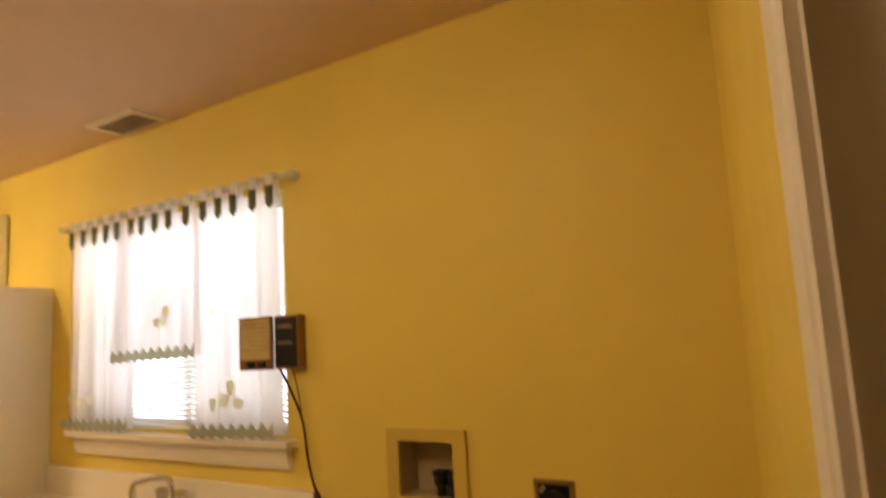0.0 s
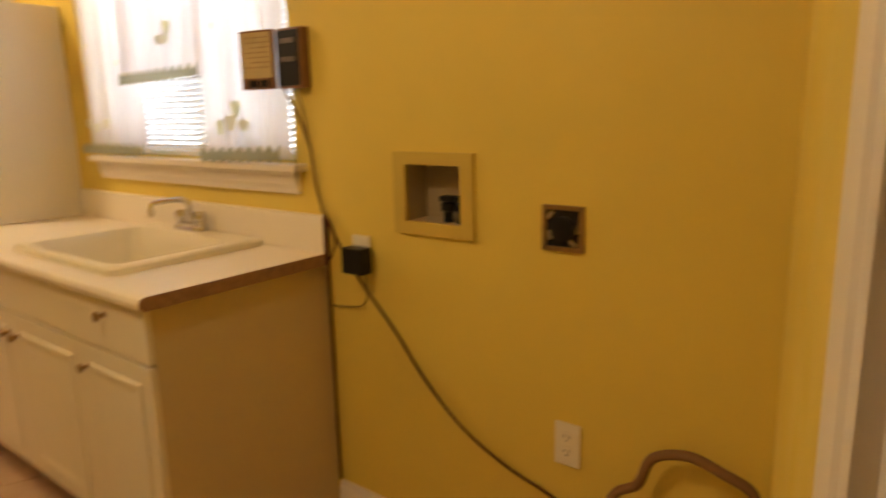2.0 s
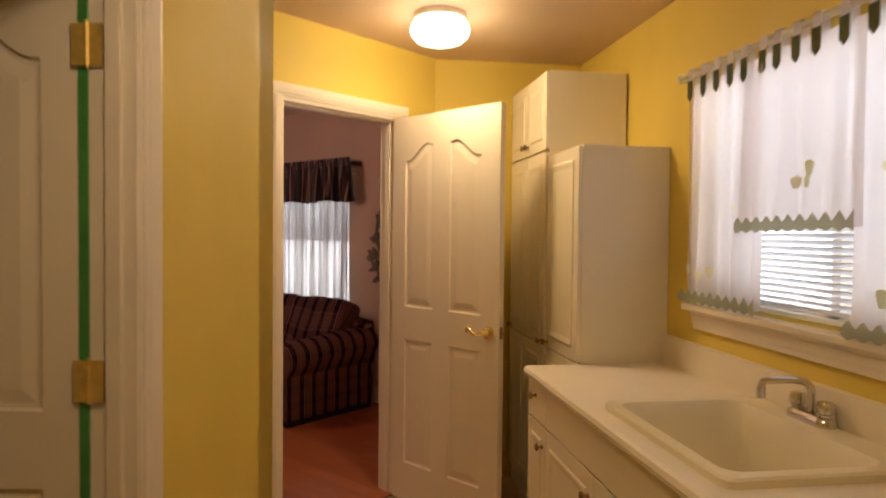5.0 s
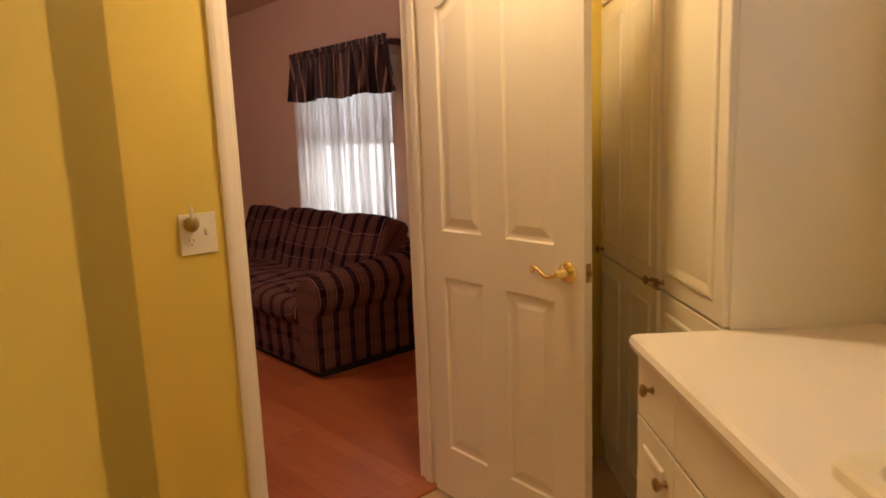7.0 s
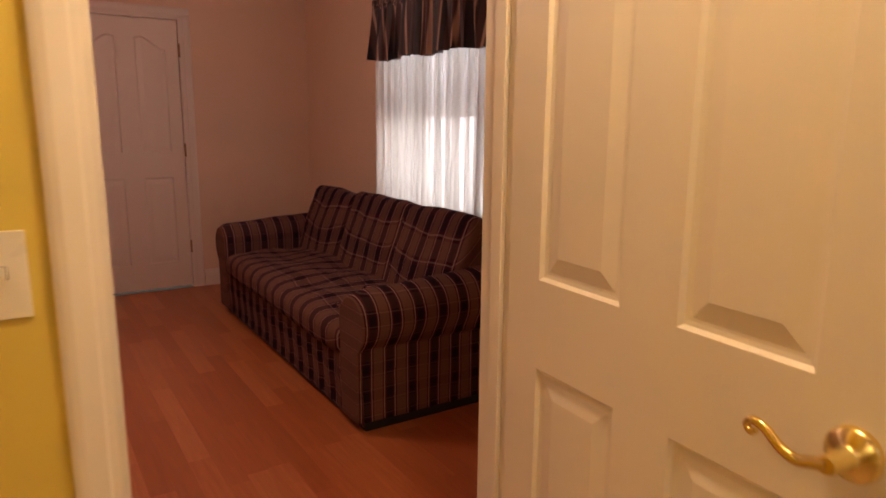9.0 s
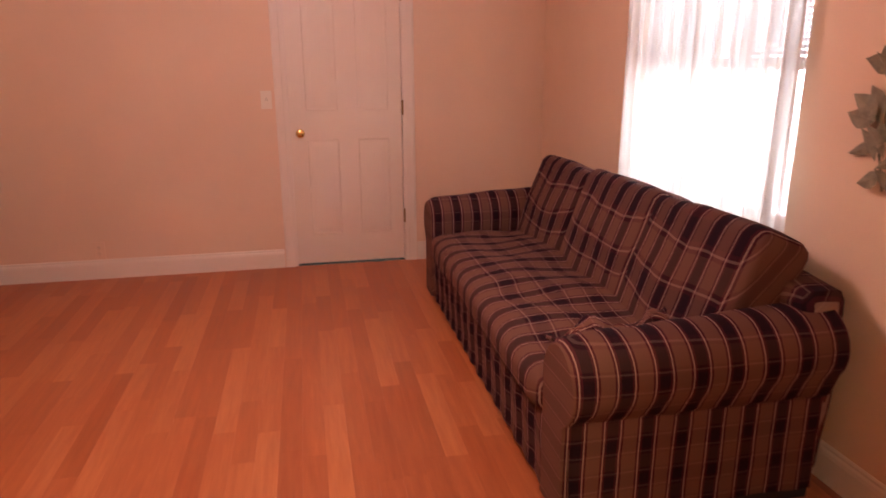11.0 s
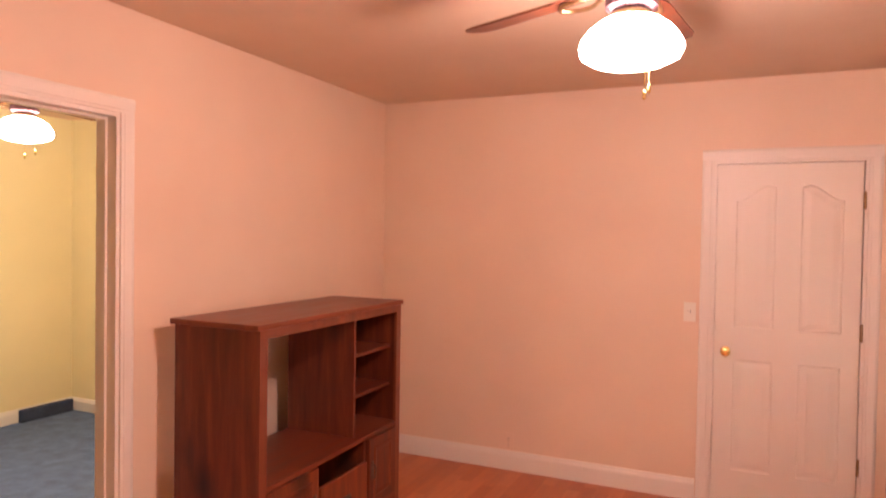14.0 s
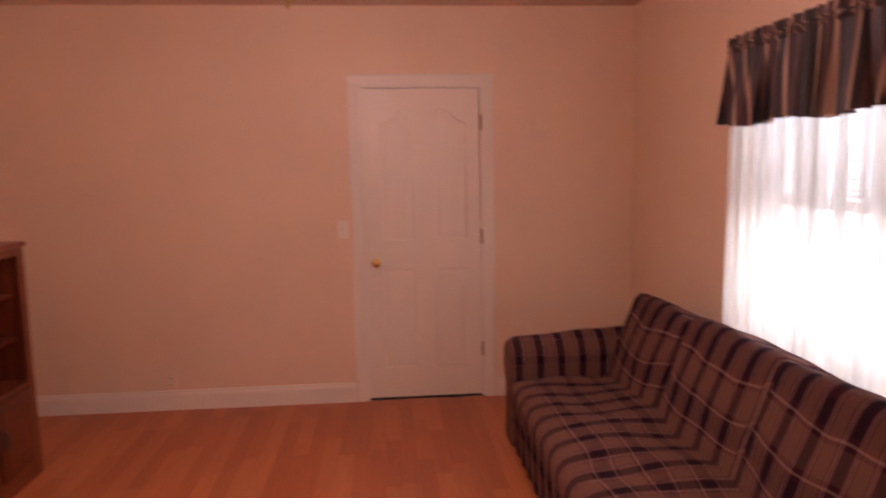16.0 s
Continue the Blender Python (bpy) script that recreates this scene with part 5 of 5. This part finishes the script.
for z in (0.702, 0.922):
    part("shelf", bm_box(0.006, TD - 0.04, 0.835, TL - 0.025, z, z + 0.018), PINEH, tv)
part("face_rail", bm_box(TD - 0.002, TD + 0.016, 0.0, TL, TZ - 0.065, TZ - 0.026), PINEF, tv)
part("face_stile", bm_box(TD - 0.002, TD + 0.016, 0.0, 0.05, 0.0, TZ - 0.065), PINEF, tv)
part("face_stile", bm_box(TD - 0.002, TD + 0.016, TL - 0.05, TL, 0.0, TZ - 0.065), PINEF, tv)
part("bottom", bm_box(0, TD, 0.025, TL - 0.025, 0.07, 0.09), PINEH, tv)
b = bmesh.new()
pts = [(0.05, 0.09), (0.05, 0.0), (TL - 0.05, 0.0), (TL - 0.05, 0.09)]
prism(b, pts, TD, TD + 0.014, AX)
part("plinth", b, PINEH, tv)
part("back_lower", bm_box(0.0, 0.006, 0.025, TL - 0.025, 0.09, 0.475), PINE, tv)
part("partition", bm_box(0.01, TD - 0.005, 0.43, 0.45, 0.09, 0.475), PINE, tv)
part("partition", bm_box(0.01, TD - 0.005, 0.885, 0.905, 0.09, 0.475), PINE, tv)


def tv_door(y0, y1, z0, z1, name, field=True):
    bm = bm_box(TD, TD + 0.02, y0, y1, z0, z1, bevel=0.003)
    d = part(name, bm, PINE, tv)
    if field:
        o = [(y0 + 0.05, z0 + 0.05), (y1 - 0.05, z0 + 0.05), (y1 - 0.05, z1 - 0.05), (y0 + 0.05, z1 - 0.05)]
        pb = bmesh.new()
        vv = []
        for k, dep in ((0, 0.0), (0.004, 0.004), (0.010, 0.005), (0.03, 0.001)):
            q = inset(o, k) if k else o
            vv.append([pb.verts.new((TD + 0.0205 + dep, yy, zz)) for yy, zz in q])
        for a, c in zip(vv, vv[1:]):
            for i in range(4):
                pb.faces.new([a[i], a[(i + 1) % 4], c[(i + 1) % 4], c[i]])
        pb.faces.new(vv[-1])
        part("panel", pb, PINE, d)
    return d


def bail(parent, y, z, upright=False):
    bm = bmesh.new()
    box(bm, TD + 0.02, TD + 0.024, y - (0.012 if upright else 0.05), y + (0.012 if upright else 0.05), z - (0.05 if upright else 0.014), z + (0.05 if upright else 0.014), bevel=0.002)
    if upright:
        tube(bm, smooth_path([(TD + 0.024, y, z + 0.035), (TD + 0.042, y, z + 0.02), (TD + 0.042, y, z - 0.03), (TD + 0.026, y, z - 0.045)], 4), 0.004, 8)
    else:
        tube(bm, smooth_path([(TD + 0.024, y - 0.04, z), (TD + 0.04, y - 0.03, z - 0.022), (TD + 0.042, y, z - 0.03), (TD + 0.04, y + 0.03, z - 0.022), (TD + 0.024, y + 0.04, z)], 4), 0.004, 8)
    part("handle", bm, VALVE, parent, "dark iron handle", True)


d = tv_door(0.052, 0.43, 0.095, 0.47, "door")
bail(d, 0.40, 0.30, True)
d = tv_door(0.905, TL - 0.052, 0.095, 0.47, "door")
bail(d, 0.935, 0.30, True)
d = tv_door(0.452, 0.883, 0.095, 0.362, "drawer_front", False)
bail(d, 0.667, 0.235)

# ---- ceiling fans ----


def ceiling_fan(m, label, turn):
    fan = thing("ceiling_fan", m, label, "fan", "ceiling fans")
    part("canopy", bm_lathe([(0.135, 0.0), (0.14, -0.02), (0.125, -0.045), (0.085, -0.055), (0.08, -0.075)], 32), DARKMETAL, fan, "", True)
    part("motor_housing", bm_lathe([(0.08, -0.07), (0.10, -0.085), (0.115, -0.11), (0.118, -0.16), (0.105, -0.185), (0.07, -0.20), (0.06, -0.225), (0.075, -0.24), (0.075, -0.275), (0.05, -0.29)], 32), DARKMETAL, fan, "", True)
    for i in range(5):
        a = radians(turn + i * 72)
        R = Matrix.Rotation(a, 4, "Z")
        bm = bmesh.new()
        pts = [(0.20, -0.045), (0.24, -0.056), (0.61, -0.068), (0.642, -0.055), (0.655, -0.02), (0.655, 0.02), (0.642, 0.055), (0.61, 0.068), (0.24, 0.056), (0.20, 0.045)]
        prism(bm, pts, -0.004, 0.004, R @ Matrix.Translation((0, 0, -0.205)) @ Matrix.Rotation(radians(-12), 4, "X"))
        bl = part("blade", bm, BLADE, fan, "reddish brown wooden blade")
        bm = bmesh.new()
        for s in (-1, 1):
            q = [R @ Vector(p) for p in smooth_path([(0.07, s * 0.012, -0.205), (0.12, s * 0.022, -0.215), (0.17, s * 0.04, -0.224), (0.23, s * 0.03, -0.224), (0.26, 0, -0.224)], 4)]
            tube(bm, q, 0.007, 8)
        part("bracket", bm, OLDBRASS, bl, "brassy openwork blade bracket", True)
    part("fitter", bm_lathe([(0.05, -0.285), (0.062, -0.295), (0.058, -0.315), (0.045, -0.32)], 24), OLDBRASS, fan, "brassy light fitter", True)
    bm = bmesh.new()
    seg = 48
    rings = []
    for r, z in ((0.058, -0.305), (0.085, -0.315), (0.118, -0.340), (0.140, -0.372), (0.148, -0.398), (0.138, -0.418), (0.10, -0.437), (0.05, -0.447), (0.01, -0.45)):
        rings.append([bm.verts.new((r * (1 + 0.022 * math.cos(16 * 2 * math.pi * i / seg)) * math.cos(2 * math.pi * i / seg), r * (1 + 0.022 * math.cos(16 * 2 * math.pi * i / seg)) * math.sin(2 * math.pi * i / seg), z)) for i in range(seg)])
    for p, q in zip(rings, rings[1:]):
        for i in range(seg):
            bm.faces.new([p[i], p[(i + 1) % seg], q[(i + 1) % seg], q[i]])
    bm.faces.new(rings[-1])
    s = part("shade", bm, GLOBE2, fan, "glowing scalloped frosted glass shade", True)
    s.visible_shadow = False
    for x, y, k in ((0.045, -0.03, 0.03), (0.05, 0.03, 0.0)):
        bm = bm_tube([(x, y, -0.29), (x, y, -0.49 - k)], 0.0012, 5)
        lathe(bm, [(0.002, -0.52 - k), (0.006, -0.512 - k), (0.005, -0.495 - k), (0.001, -0.49 - k)], 8, pose(x, y, 0))
        part("pull_chain", bm, BRASS, fan)
    return fan


ceiling_fan(MR @ pose(-1.92, 2.12, H2), "ceiling fan with reddish brown blades and a lit bowl shade", 12)
ceiling_fan(MR @ pose(-5.40, 2.66, H2), "ceiling fan with brown blades and a lit bowl shade", 30)
L_FAN.matrix_world = MR @ pose(-1.92, 2.12, H2 - 0.38)
L_FAN2.matrix_world = MR @ pose(-5.40, 2.66, H2 - 0.38)
smk = thing("smoke_detector", MR @ pose(-3.155, 1.85, H2), "white round smoke detector on the ceiling", "smoke detector")
part("base", bm_lathe([(0.068, 0), (0.068, -0.012), (0.06, -0.016)], 28), PLATE, smk)
part("cover", bm_lathe([(0.058, -0.014), (0.056, -0.03), (0.045, -0.04), (0.02, -0.042), (0.004, -0.042)], 28), PLATE, smk, "", True)
MFR = MF @ Matrix.Rotation(math.pi, 4, "Z")
plate("wall_switch", MFR @ Matrix.Translation((1.896, 0, 1.142)), 1, "ivory toggle switch plate beside the closed door", "switch")
painted = plate("wall_outlet", MFR @ Matrix.Translation((3.03, 0, 0.19)), 1, "outlet painted over low on the peach wall")
for ch in painted.children:
    ch.data.materials.clear()
    ch.data.materials.append(PINK)

# dried leaf spray on the window wall
dec = thing("wall_decoration", MR @ pose(-0.012, 1.46, 1.28), "spray of dried grey leaves hung on the peach wall", "wall decoration")
rl = random.Random(9)
part("stem", bm_tube(smooth_path([(0, 0.0, -0.28), (-0.01, 0.03, -0.1), (-0.01, -0.02, 0.1), (-0.005, -0.04, 0.30)], 5), 0.004, 6), LEAF, dec)
for i in range(34):
    z = -0.24 + 0.54 * rl.random()
    y = rl.uniform(-0.055, 0.055) * (1.0 - abs(z) / 0.4)
    a, ln, w = rl.uniform(0, 6.28), rl.uniform(0.07, 0.13), rl.uniform(0.020, 0.036)
    bm = bmesh.new()
    mm = pose(-0.018 - 0.02 * rl.random(), y, z, rl.uniform(-25, 25), rl.uniform(-25, 25), 0) @ Matrix(((0, 0, 1, 0), (1, 0, 0, 0), (0, 1, 0, 0), (0, 0, 0, 1))) @ Matrix.Rotation(a, 4, "Z")
    c = [bm.verts.new(mm @ Vector((ln * t, 0, 0.006 * math.sin(3.1 * t)))) for t in (0, 0.25, 0.5, 0.75, 1)]
    l = [bm.verts.new(mm @ Vector((ln * t, w * math.sin(math.pi * t), 0.010))) for t in (0.25, 0.5, 0.75)]
    r = [bm.verts.new(mm @ Vector((ln * t, -w * math.sin(math.pi * t), 0.010))) for t in (0.25, 0.5, 0.75)]
    for sd in (l, r):
        bm.faces.new([c[0], c[1], sd[0]])
        bm.faces.new([c[1], c[2], sd[1], sd[0]]), bm.faces.new([c[2], c[3], sd[2], sd[1]])
        bm.faces.new([c[3], c[4], sd[2]])
    part("leaf", bm, LEAF, dec)

# ---- floor pieces ----
TS, TA = 0.3045, radians(-20)
TM = Matrix.Translation((-1.191, 1.624, 0)) @ Matrix.Rotation(TA, 4, "Z")
full = finish(bm_box(0.003, TS - 0.003, 0.003, TS - 0.003, -0.008, 0.0, bevel=0.0015), "tile", TILE)
inv = MR.inverted()


def clip(poly, f):
    out = []
    for i in range(len(poly)):
        a, c = poly[i - 1], poly[i]
        fa, fc = f(a), f(c)
        if fa * fc < 0:
            t = fa / (fa - fc)
            out.append((a[0] + (c[0] - a[0]) * t, a[1] + (c[1] - a[1]) * t))
        if fc >= 0:
            out.append(c)
    return out


for i in range(-12, 10):
    for j in range(-17, 10):
        m = TM @ Matrix.Translation((i * TS, j * TS, 0))
        corners = [(m @ Vector((x, y, 0))).xy for x, y in ((0.003, 0.003), (TS - 0.003, 0.003), (TS - 0.003, TS - 0.003), (0.003, TS - 0.003))]
        c = sum(corners, Vector((0, 0))) / 4
        if not (-2.75 < c.x < 0.2 and -2.4 < c.y < 3.0):
            continue
        vs = [(inv @ Vector((p.x, p.y, 0))) for p in corners]
        if all(v.y < 0.0 for v in vs) and all(p.x < 0.12 for p in corners):
            share("tile", full, FLOOR1, m)
        elif any(v.y < 0.0 for v in vs):
            poly = [(p.x, p.y) for p in corners]
            poly = clip(poly, lambda p: -(inv @ Vector((p[0], p[1], 0))).y)
            poly = clip(poly, lambda p: 0.12 - p[0])
            if len(poly) > 2:
                b = bmesh.new()
                prism(b, poly, -0.008, 0.0)
                part("tile", b, TILE, FLOOR1)

rp = random.Random(12)
SWD = 0.0845
near, rest = 0, bmesh.new()
lens = [0.46, 0.56, 0.68, 0.82]
pmesh = {k: finish(bm_box(0.0001, SWD - 0.0001, 0.0002, k - 0.0002, -0.006, 0.0), "plank", PLANK) for k in lens}
for i in range(48):
    u0 = UW + i * SWD
    if u0 + SWD > 0.03:
        break
    v = 0.12 - rp.uniform(0, 0.5)
    while v < VF:
        k = rp.choice(lens)
        a, c = max(v, 0.119), min(v + k, VF)
        if c - a > 0.02:
            whole = abs((c - a) - k) < 1e-6
            if whole and -3.45 < u0 < -1.05 and v < 3.75 and near < 290:
                share("plank", pmesh[k], FLOOR2, Matrix.Translation((u0, v, 0)))
                near += 1
            else:
                box(rest, u0 + 0.0001, min(u0 + SWD, 0) - 0.0001, a + 0.0002, c - 0.0002, -0.006, 0.0)
        v += k
r = part("planks", rest, PLANK, FLOOR2)
tagged(r, "", "", "", "stuff")
